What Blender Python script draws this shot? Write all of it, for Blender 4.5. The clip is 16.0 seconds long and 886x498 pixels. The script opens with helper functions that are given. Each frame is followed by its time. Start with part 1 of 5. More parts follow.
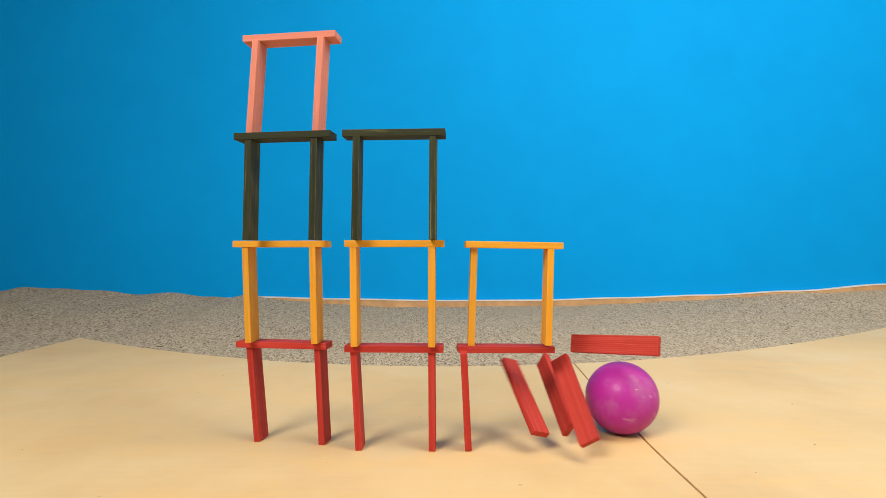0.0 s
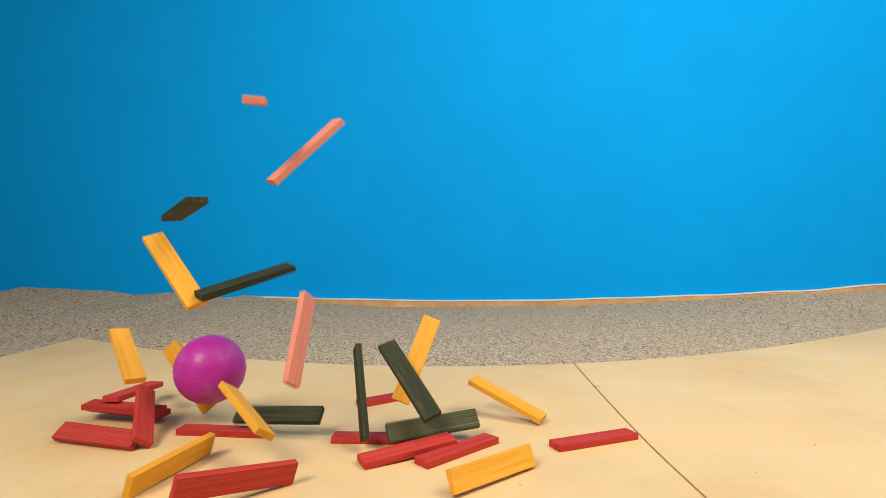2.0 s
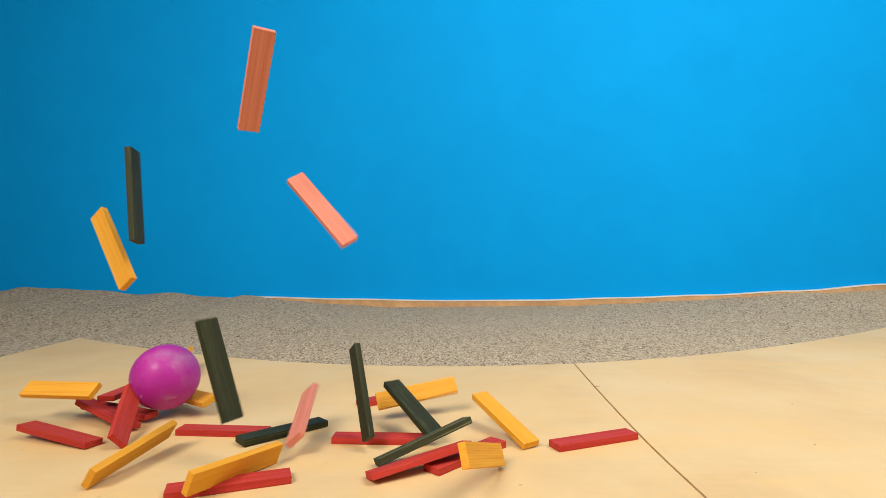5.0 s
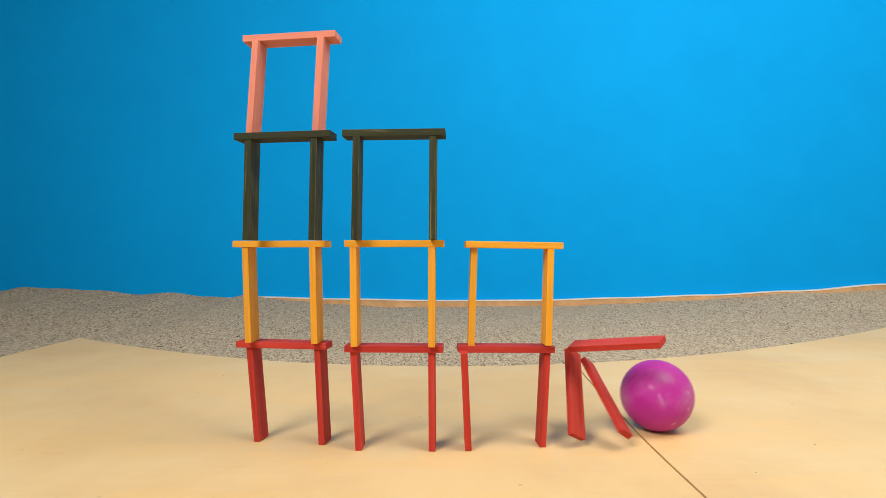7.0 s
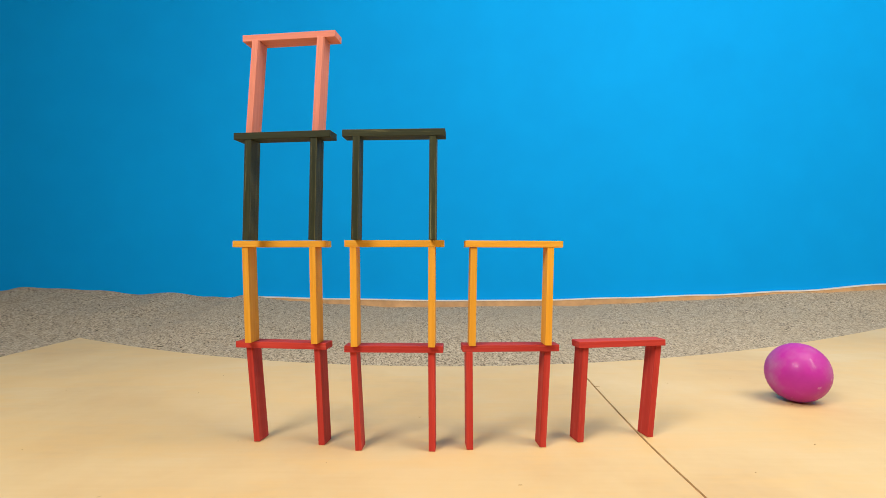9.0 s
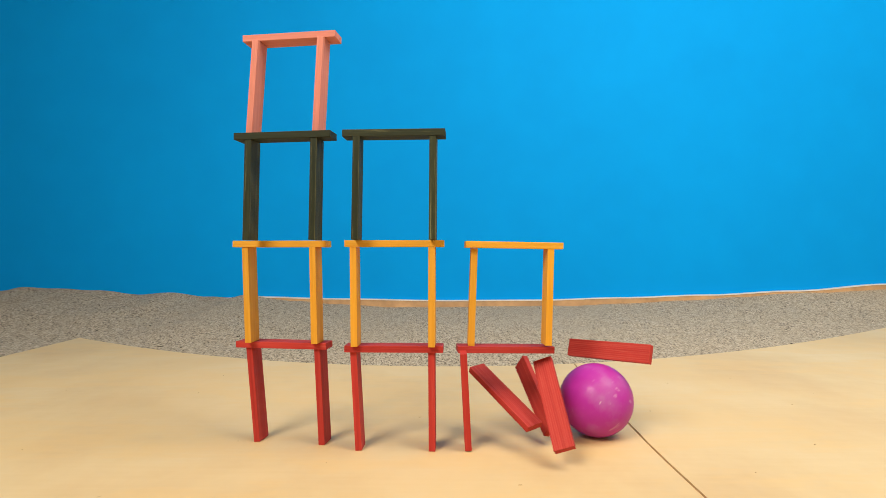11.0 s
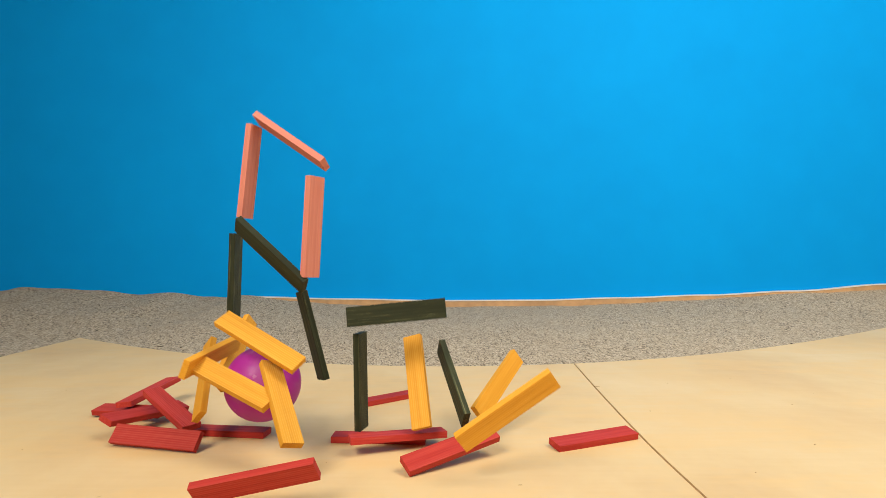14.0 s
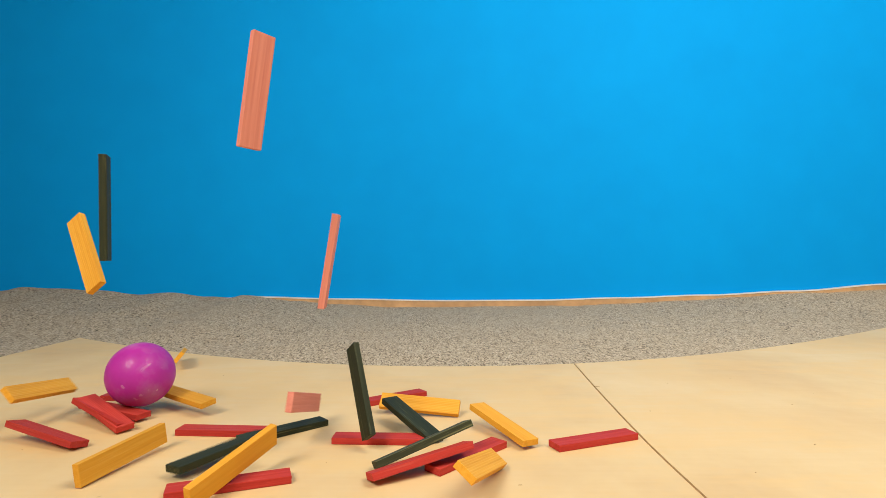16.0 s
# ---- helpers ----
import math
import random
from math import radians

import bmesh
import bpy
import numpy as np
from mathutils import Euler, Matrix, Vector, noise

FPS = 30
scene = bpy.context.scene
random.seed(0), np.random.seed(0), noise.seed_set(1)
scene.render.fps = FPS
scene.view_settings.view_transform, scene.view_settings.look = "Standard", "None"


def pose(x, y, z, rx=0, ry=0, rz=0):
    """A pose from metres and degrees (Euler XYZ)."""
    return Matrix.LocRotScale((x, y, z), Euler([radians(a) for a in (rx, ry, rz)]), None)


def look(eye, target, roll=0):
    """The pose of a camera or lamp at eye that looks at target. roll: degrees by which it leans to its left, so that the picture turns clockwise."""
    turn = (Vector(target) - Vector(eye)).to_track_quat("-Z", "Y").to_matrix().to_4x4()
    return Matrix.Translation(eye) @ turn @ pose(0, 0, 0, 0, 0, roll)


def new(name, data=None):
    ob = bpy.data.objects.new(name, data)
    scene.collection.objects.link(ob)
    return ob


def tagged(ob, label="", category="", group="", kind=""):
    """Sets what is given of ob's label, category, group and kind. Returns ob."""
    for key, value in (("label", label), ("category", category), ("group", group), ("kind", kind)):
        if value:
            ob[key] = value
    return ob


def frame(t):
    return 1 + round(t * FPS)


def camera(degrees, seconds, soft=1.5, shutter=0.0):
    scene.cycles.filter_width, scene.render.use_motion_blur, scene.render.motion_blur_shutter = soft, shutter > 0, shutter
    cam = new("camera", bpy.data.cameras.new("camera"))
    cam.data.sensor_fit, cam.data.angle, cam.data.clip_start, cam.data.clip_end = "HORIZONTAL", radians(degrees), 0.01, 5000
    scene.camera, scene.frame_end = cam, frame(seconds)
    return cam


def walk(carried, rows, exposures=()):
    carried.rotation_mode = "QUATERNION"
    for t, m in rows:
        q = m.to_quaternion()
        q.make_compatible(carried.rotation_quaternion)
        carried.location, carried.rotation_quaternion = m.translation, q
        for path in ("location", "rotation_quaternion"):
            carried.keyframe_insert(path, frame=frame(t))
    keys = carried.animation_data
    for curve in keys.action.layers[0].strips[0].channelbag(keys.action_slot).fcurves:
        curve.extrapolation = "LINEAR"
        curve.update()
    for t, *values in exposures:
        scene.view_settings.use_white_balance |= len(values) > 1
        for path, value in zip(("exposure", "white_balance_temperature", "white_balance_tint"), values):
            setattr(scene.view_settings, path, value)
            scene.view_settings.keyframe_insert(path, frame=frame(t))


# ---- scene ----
F_DEG = 79.06          # lens across the width
EYE_Z = 0.2327
cam = camera(F_DEG, 16.0, soft=0.5, shutter=0.3)
EYE = pose(0, 0, EYE_Z, 90.54, 0, 0)
walk(cam, [(0.0, EYE), (16.0, EYE)], exposures=[(0.0, 0.0), (16.0, 0.0)])

# ---- world and lamps ----
world = bpy.data.worlds.new("room_air")
scene.world = world
world.use_nodes = True
world.node_tree.nodes["Background"].inputs[0].default_value = (0.9, 0.95, 1.0, 1)
world.node_tree.nodes["Background"].inputs[1].default_value = 0.21


def area(name, eye, target, size, watts, color, spread=180):
    data = bpy.data.lights.new(name, "AREA")
    data.shape = "DISK"
    data.size, data.energy, data.color, data.spread = size, watts, color, radians(spread)
    ob = new(name, data)
    ob.matrix_world = look(eye, target)
    return ob


area("stand_lamp", (-1.0, -0.85, 1.85), (0.8, 1.15, 0.15), 1.1, 39, (1.0, 0.905, 0.775), 145)
# Unseen fill added in mid-air to brighten the right of the blue wall.
area("wall_fill", (1.1, 0.25, 1.9), (1.15, 2.0, 0.25), 1.5, 46, (1.0, 0.925, 0.795))

# ---- materials ----
def mat(name, rough=0.6, metal=0.0, coat=0.0):
    m = bpy.data.materials.new(name)
    m.use_nodes = True
    b = m.node_tree.nodes["Principled BSDF"]
    b.inputs["Roughness"].default_value, b.inputs["Metallic"].default_value = rough, metal
    b.inputs["Coat Weight"].default_value = coat
    return m, m.node_tree, b


def ramp(t, fac, stops):
    r = t.nodes.new("ShaderNodeValToRGB")
    while len(r.color_ramp.elements) < len(stops):
        r.color_ramp.elements.new(0.5)
    for e, (p, c) in zip(r.color_ramp.elements, stops):
        e.position, e.color = p, (*c, 1)
    t.links.new(fac, r.inputs[0])
    return r.outputs[0]


def noise_of(t, coords, scale, detail=4, rough=0.5, stretch=None):
    n = t.nodes.new("ShaderNodeTexNoise")
    n.inputs["Scale"].default_value, n.inputs["Detail"].default_value, n.inputs["Roughness"].default_value = scale, detail, rough
    if stretch:
        mp = t.nodes.new("ShaderNodeMapping")
        mp.inputs["Scale"].default_value = stretch
        t.links.new(coords, mp.inputs[0])
        coords = mp.outputs[0]
    t.links.new(coords, n.inputs["Vector"])
    return n.outputs[0]


def mix(t, a, b, fac, mode="MIX"):
    n = t.nodes.new("ShaderNodeMix")
    n.data_type, n.blend_type = "RGBA", mode
    if isinstance(fac, float):
        n.inputs[0].default_value = fac
    else:
        t.links.new(fac, n.inputs[0])
    for s, v in ((6, a), (7, b)):
        if isinstance(v, tuple):
            n.inputs[s].default_value = (*v, 1)
        else:
            t.links.new(v, n.inputs[s])
    return n.outputs[2]


def bump(t, b, height, strength, dist):
    n = t.nodes.new("ShaderNodeBump")
    n.inputs["Strength"].default_value, n.inputs["Distance"].default_value = strength, dist
    t.links.new(height, n.inputs["Height"])
    t.links.new(n.outputs[0], b.inputs["Normal"])


def object_coords(t, shift=True):
    """Object coordinates, shifted by each object's own random number."""
    c = t.nodes.new("ShaderNodeTexCoord").outputs["Object"]
    if not shift:
        return c, None
    info = t.nodes.new("ShaderNodeObjectInfo").outputs["Random"]
    mul = t.nodes.new("ShaderNodeMath")
    mul.operation = "MULTIPLY"
    mul.inputs[1].default_value = 7.0
    t.links.new(info, mul.inputs[0])
    add = t.nodes.new("ShaderNodeVectorMath")
    t.links.new(c, add.inputs[0])
    t.links.new(mul.outputs[0], add.inputs[1])
    return add.outputs[0], info


def stained_wood(name, dark, mid, light, reeds, bare, worn, rough=0.66):
    """Stained wood; one broad face keeps the saw's lengthwise grooves, more or less."""
    m, t, b = mat(name, rough)
    b.inputs["Specular IOR Level"].default_value = 0.22
    c, info = object_coords(t)
    raw = t.nodes.new("ShaderNodeTexCoord").outputs["Object"]
    grain = noise_of(t, c, 150, 5, 0.6, (0.035, 1.3, 1.3))
    fine = noise_of(t, c, 700, 3, 0.6, (0.04, 1.0, 1.0))
    blot = noise_of(t, c, 30, 4, 0.6)
    col = ramp(t, grain, [(0.30, dark), (0.5, mid), (0.70, light)])
    col = mix(t, col, ramp(t, fine, [(0.38, dark), (0.62, light)]), 0.18)
    col = mix(t, col, mid, 0.38)
    rub = noise_of(t, c, 210, 6, 0.7, (0.05, 1.6, 1.6))
    col = mix(t, col, bare, ramp(t, rub, [(0.57, (0, 0, 0)), (0.68, (worn, worn, worn))]))
    col = mix(t, col, mid, ramp(t, blot, [(0.4, (0, 0, 0)), (0.7, (0.55, 0.55, 0.55))]))
    wave = t.nodes.new("ShaderNodeTexWave")
    wave.bands_direction = "Y"
    wave.inputs["Scale"].default_value, wave.inputs["Distortion"].default_value = 125, 1.6
    wave.inputs["Detail"].default_value, wave.inputs["Detail Scale"].default_value = 2, 0.4
    mp = t.nodes.new("ShaderNodeMapping")
    mp.inputs["Scale"].default_value = (0.15, 1, 1)
    t.links.new(c, mp.inputs[0])
    t.links.new(mp.outputs[0], wave.inputs["Vector"])
    xyz = t.nodes.new("ShaderNodeSeparateXYZ")
    t.links.new(raw, xyz.inputs[0])
    face = t.nodes.new("ShaderNodeMapRange")
    face.inputs["From Min"].default_value, face.inputs["From Max"].default_value, face.inputs["To Max"].default_value = 0.0032, 0.0036, reeds
    t.links.new(xyz.outputs[2], face.inputs[0])
    groove = t.nodes.new("ShaderNodeMath")
    groove.operation = "MULTIPLY"
    t.links.new(ramp(t, wave.outputs["Fac"], [(0.12, (1, 1, 1)), (0.34, (0, 0, 0))]), groove.inputs[0])
    t.links.new(face.outputs[0], groove.inputs[1])
    col = mix(t, col, bare, groove.outputs[0])
    v = t.nodes.new("ShaderNodeHueSaturation")
    rng = t.nodes.new("ShaderNodeMapRange")
    rng.inputs["To Min"].default_value, rng.inputs["To Max"].default_value = 0.88, 1.10
    t.links.new(info, rng.inputs[0])
    t.links.new(rng.outputs[0], v.inputs["Value"])
    t.links.new(col, v.inputs["Color"])
    t.links.new(v.outputs[0], b.inputs["Base Color"])
    relief = t.nodes.new("ShaderNodeMath")
    relief.operation = "SUBTRACT"
    t.links.new(grain, relief.inputs[0])
    t.links.new(groove.outputs[0], relief.inputs[1])
    bump(t, b, relief.outputs[0], 0.5, 0.0006)
    return m


RED = stained_wood("red_stained_wood", (0.25, 0.014, 0.010), (0.45, 0.034, 0.026), (0.56, 0.075, 0.055), 0.18, (0.62, 0.16, 0.12), 0.35)
YELLOW = stained_wood("yellow_stained_wood", (0.58, 0.23, 0.012), (0.74, 0.345, 0.028), (0.84, 0.46, 0.07), 0.2, (0.88, 0.56, 0.16), 0.25)
GREEN = stained_wood("dark_green_stained_wood", (0.009, 0.013, 0.006), (0.025, 0.031, 0.014), (0.066, 0.070, 0.030), 0.5, (0.20, 0.19, 0.085), 0.75)
PINK = stained_wood("pink_stained_wood", (0.50, 0.14, 0.10), (0.645, 0.225, 0.165), (0.76, 0.32, 0.24), 0.05, (0.80, 0.40, 0.31), 0.25)


def make_plywood():
    m, t, b = mat("birch_plywood", 0.58)
    b.inputs["Specular IOR Level"].default_value = 0.3
    c, _ = object_coords(t, False)
    flame = noise_of(t, c, 3.6, 5, 0.6, (1.1, 0.9, 1.0))
    fine = noise_of(t, c, 130, 4, 0.6, (0.06, 1.0, 1.0))
    big = noise_of(t, c, 3.1, 4, 0.55)
    speck = noise_of(t, c, 38, 2, 0.4)
    col = ramp(t, flame, [(0.30, (0.62, 0.42, 0.20)), (0.5, (0.695, 0.51, 0.262)), (0.72, (0.745, 0.57, 0.325))])
    col = mix(t, col, ramp(t, fine, [(0.3, (0.60, 0.41, 0.20)), (0.7, (0.78, 0.61, 0.37))]), 0.09)
    rings = noise_of(t, c, 2.3, 6, 0.65, (0.55, 1.7, 1.0))
    col = mix(t, col, (0.74, 0.50, 0.215), ramp(t, rings, [(0.47, (0, 0, 0)), (0.53, (0.5, 0.5, 0.5)), (0.60, (0.05, 0.05, 0.05))]))
    col = mix(t, col, (0.71, 0.47, 0.20), ramp(t, big, [(0.46, (0, 0, 0)), (0.75, (0.55, 0.55, 0.55))]))
    col = mix(t, col, (0.22, 0.13, 0.06), ramp(t, speck, [(0.80, (0, 0, 0)), (0.84, (0.8, 0.8, 0.8))]))
    t.links.new(col, b.inputs["Base Color"])
    bump(t, b, fine, 0.12, 0.0005)
    return m


def make_blue():
    m, t, b = mat("blue_wall_paint", 0.75)
    b.inputs["Specular IOR Level"].default_value = 0.08
    c, _ = object_coords(t, False)
    big = noise_of(t, c, 1.1, 3, 0.5)
    mid = noise_of(t, c, 7, 4, 0.5)
    fine = noise_of(t, c, 240, 3, 0.5)
    col = ramp(t, big, [(0.3, (0.0, 0.297, 0.790)), (0.7, (0.0, 0.335, 0.868))])
    col = mix(t, col, ramp(t, mid, [(0.3, (0.0, 0.302, 0.800)), (0.7, (0.0, 0.340, 0.878))]), 0.4)
    t.links.new(col, b.inputs["Base Color"])
    bump(t, b, fine, 0.08, 0.001)
    return m


def make_sand():
    m, t, b = mat("grey_sand", 0.95)
    b.inputs["Specular IOR Level"].default_value = 0.15
    c, _ = object_coords(t, False)
    lie = t.nodes.new("ShaderNodeMapping")
    lie.inputs["Scale"].default_value = (1, 0.34, 1)
    t.links.new(c, lie.inputs[0])
    c = lie.outputs[0]
    v = t.nodes.new("ShaderNodeTexVoronoi")
    v.inputs["Scale"].default_value = 360
    t.links.new(c, v.inputs["Vector"])
    sep = t.nodes.new("ShaderNodeSeparateColor")
    t.links.new(v.outputs["Color"], sep.inputs[0])
    col = ramp(t, sep.outputs[0], [(0.0, (0.04, 0.028, 0.018)), (0.16, (0.145, 0.10, 0.065)), (0.28, (0.42, 0.335, 0.235)), (0.75, (0.56, 0.455, 0.325)), (1.0, (0.78, 0.67, 0.51))])
    clump = noise_of(t, c, 250, 4, 0.7)
    col = mix(t, col, ramp(t, clump, [(0.38, (0.05, 0.035, 0.022)), (0.46, (0.42, 0.335, 0.235)), (0.7, (0.63, 0.52, 0.375))]), 0.42)
    big = noise_of(t, c, 5, 4, 0.6)
    # Sparse dark dots: dark grit, plus the shade of tiny hollows painted in.
    grit_pit_shade = t.nodes.new("ShaderNodeTexVoronoi")
    grit_pit_shade.inputs["Scale"].default_value = 170
    t.links.new(c, grit_pit_shade.inputs["Vector"])
    col = mix(t, col, (0.035, 0.024, 0.015), ramp(t, grit_pit_shade.outputs["Distance"], [(0.15, (0.75, 0.75, 0.75)), (0.24, (0, 0, 0))]))
    col = mix(t, col, (0.42, 0.335, 0.235), ramp(t, big, [(0.45, (0, 0, 0)), (0.75, (0.5, 0.5, 0.5))]))
    t.links.new(col, b.inputs["Base Color"])
    bump(t, b, clump, 0.5, 0.004)
    return m


def plain(name, color, rough, var=0.06, scale=18):
    m, t, b = mat(name, rough)
    c, _ = object_coords(t, False)
    n = noise_of(t, c, scale, 5, 0.6)
    lo = tuple(x * (1 - var) for x in color)
    hi = tuple(min(1, x * (1 + var)) for x in color)
    t.links.new(ramp(t, n, [(0.35, lo), (0.65, hi)]), b.inputs["Base Color"])
    return m


def make_ball():
    m, t, b = mat("purple_rubber", 0.33, 0.0, 0.10)
    b.inputs["Specular IOR Level"].default_value = 0.32
    b.inputs["Coat Roughness"].default_value = 0.12
    c, _ = object_coords(t, False)
    smear = noise_of(t, c, 15, 5, 0.6)
    chips = noise_of(t, c, 62, 3, 0.5)
    scratch = noise_of(t, c, 90, 3, 0.6, (0.12, 1.0, 1.0))
    col = ramp(t, smear, [(0.35, (0.36, 0.015, 0.27)), (0.53, (0.42, 0.022, 0.32)), (0.64, (0.42, 0.08, 0.34)), (0.76, (0.43, 0.20, 0.39))])
    col = mix(t, col, (0.55, 0.24, 0.47), ramp(t, scratch, [(0.66, (0, 0, 0)), (0.70, (0.6, 0.6, 0.6))]))
    col = mix(t, col, (0.70, 0.52, 0.58), ramp(t, chips, [(0.74, (0, 0, 0)), (0.76, (0.8, 0.8, 0.8))]))
    t.links.new(col, b.inputs["Base Color"])
    t.links.new(ramp(t, smear, [(0.4, (0.44, 0.44, 0.44)), (0.75, (0.66, 0.66, 0.66))]), b.inputs["Roughness"])
    bump(t, b, scratch, 0.08, 0.0012)
    return m


PLYWOOD, BLUE, SAND, BALL = make_plywood(), make_blue(), make_sand(), make_ball()
SEAM_DIRT = plain("plywood_edge", (0.33, 0.17, 0.058), 0.8, 0.2, 60)
PINE = plain("pine_batten", (0.55, 0.33, 0.165), 0.6, 0.2, 14)
WHITE = plain("white_lacquer_edge", (0.78, 0.74, 0.68), 0.5, 0.05)
PLASTER = plain("off_white_plaster", (0.74, 0.68, 0.59), 0.8, 0.04)
CONCRETE = plain("grey_floor_slab", (0.30, 0.28, 0.26), 0.8, 0.1)


# ---- the setting ----
def mesh_object(name, bm, material, smooth=False):
    data = bpy.data.meshes.new(name)
    bmesh.ops.recalc_face_normals(bm, faces=bm.faces[:])
    bm.to_mesh(data)
    bm.free()
    data.materials.append(material)
    if smooth:
        data.polygons.foreach_set("use_smooth", [True] * len(data.polygons))
    return new(name, data)


def part(name, bm, material, parent, label=""):
    ob = mesh_object(name, bm, material)
    ob.parent = parent
    return tagged(ob, label)


def slab(outline, top, thick):
    """A flat sheet with that outline, as a bmesh."""
    bm = bmesh.new()
    low = [bm.verts.new((x, y, top - thick)) for x, y in outline]
    high = [bm.verts.new((x, y, top)) for x, y in outline]
    bm.faces.new(high)
    bm.faces.new(low[::-1])
    for i in range(len(outline)):
        j = (i + 1) % len(outline)
        bm.faces.new((low[i], low[j], high[j], high[i]))
    return bm


def box(x0, x1, y0, y1, z0, z1):
    return slab([(x0, y0), (x1, y0), (x1, y1), (x0, y1)], z1, z1 - z0)


def back_edge(x):
    """How far back the plywood reaches: its sawn edge is a shallow arc."""
    return 1.115 + (0.375 / (1 + 0.13 * x * x) if x > 0 else 0.43 / (1 + 0.15 * x * x)) * x * x


def seam(y):
    """The joint between the two sheets of plywood."""
    return 0.251 + 0.0275 * max(0.0, (y - 0.62) / 0.52) ** 1.3


def between(points, x):
    for (a, p), (b, q) in zip(points, points[1:]):
        if x <= b:
            k = max(0.0, (x - a) / (b - a))
            k = k * k * (3 - 2 * k)
            return p + (q - p) * k
    return points[-1][1]


FAR = 2.2      # the blue wall
LEFT, RIGHT = -2.9, 2.9
seam_ys = [-0.6 + 0.06 * i for i in range(30)]
seam_ys = [y for y in seam_ys if y < 1.12] + [back_edge(0.279)]
xs_left = [0.2775 - 1.2875 * i / 40 for i in range(41)]
xs_right = [1.55 - (1.55 - 0.2805) * i / 40 for i in range(41)]
left_line = [(seam(y) - 0.0015, y) for y in seam_ys]
right_line = [(seam(y) + 0.0015, y) for y in seam_ys]
board = mesh_object("plywood_sheet", slab(left_line + [(x, back_edge(x)) for x in xs_left[1:]] + [(-1.0, 1.2), (-0.99, -0.6)], 0, 0.006), PLYWOOD)
tagged(board, "pale birch plywood sheet lying on sand, clean, faint grain", "board", kind="structure")
board = mesh_object("plywood_sheet", slab([(1.55, -0.6)] + [(x, back_edge(x)) for x in xs_right[:-1]] + right_line[::-1], 0, 0.006), PLYWOOD)
tagged(board, "pale birch plywood sheet butted against another sheet", "board", kind="structure")
strip = [(seam(y) - 0.0014, y) for y in seam_ys[:-1]] + [(seam(y) + 0.0014, y) for y in seam_ys[:-1][::-1]]
under = mesh_object("floor_joint_strip", slab(strip, -0.0012, 0.006), SEAM_DIRT)
tagged(under, "dark brown strip showing in the plywood joint", "joint", kind="structure")

SAND_TOP = [(-2.9, 0.08), (-1.816, 0.082), (-1.72, 0.0965), (-1.584, 0.0914), (-1.42, 0.0845), (-1.237, 0.068), (-1.098, 0.075), (-0.96, 0.0567), (-0.866, 0.0544),
            (-0.82, 0.066), (-0.75, 0.062), (-0.611, 0.046), (-0.426, 0.030), (-0.195, 0.0190), (0.037, 0.0190), (0.27, 0.0210), (0.5, 0.0240), (0.73, 0.0330),
            (0.963, 0.0474), (1.195, 0.0613), (1.43, 0.079), (1.816, 0.0955), (2.9, 0.13)]


def sand_z(x, y):
    """Height of the sand: level with the board at its edge, banked up towards the wall."""
    start = back_edge(max(-1.02, min(1.57, x)))
    k = min(1.0, max(0.0, (y - start) / (FAR - start)))
    grainy = 0.003 * noise.noise((x * 9, y * 9, 0)) + 0.0010 * noise.noise((x * 24, y * 24, 2))
    bumps = 0.010 * noise.noise((x * 3.1, y * 3.1, 9)) if x < -0.4 else 0.0
    if -1.02 < x < 1.57 and y < start:
        return -0.009
    z = -0.005 + (between(SAND_TOP, x) + 0.005) * k ** 1.15 + grainy * min(1, 0.25 + 6 * k) + bumps * k * (1 - k) * 4
    return min(z, -0.003) if k < 0.02 and -1.02 < x < 1.57 else z


def make_sand_bed():
    bm = bmesh.new()
    nx, ny = 420, 90
    rows = []
    for j in range(ny + 1):
        y = 0.4 + (FAR - 0.4) * j / ny
        rows.append([bm.verts.new((x, y, sand_z(x, y))) for x in (LEFT + (RIGHT - LEFT) * i / nx for i in range(nx + 1))])
    for a, b in zip(rows, rows[1:]):
        for i in range(nx):
            bm.faces.new((a[i], a[i + 1], b[i + 1], b[i]))
    return bm


def make_grit():
    """Small dark stones, chips and bits of twig lying on the sand, thicker on the mound."""
    rng = random.Random(11)
    bm = bmesh.new()
    for i in range(420):
        x = rng.uniform(-1.85, -0.1) if i < 350 else rng.uniform(-0.3, 1.8)
        start = back_edge(max(-1.02, min(1.57, x)))
        y = start + 0.02 + (FAR - 0.06 - start) * rng.random() ** 1.2
        ln = 0.0012 + 0.0022 * rng.random() ** 3
        shape = (ln, ln * rng.uniform(0.5, 0.9), ln * rng.uniform(0.4, 0.8))
        if i % 60 == 0:
            shape = (rng.uniform(0.006, 0.014), 0.0012, 0.0012)
        turn = Matrix.LocRotScale((x, y, sand_z(x, y) + 0.0006), Euler((rng.uniform(-0.3, 0.3), rng.uniform(-0.2, 0.2), rng.uniform(0, 6.28))), shape)
        bmesh.ops.create_icosphere(bm, subdivisions=1, radius=1.0, matrix=turn)
    return bm


sand = mesh_object("sand_bed", make_sand_bed(), SAND, True)
tagged(sand, "coarse grey-beige sand banked against the blue wall", "sand", kind="stuff")
GRIT = plain("dark_grit", (0.10, 0.068, 0.042), 0.9, 0.5, 25)
tagged(mesh_object("grit", make_grit(), GRIT), "dark grit and twig bits scattered on the sand", "grit", kind="stuff")

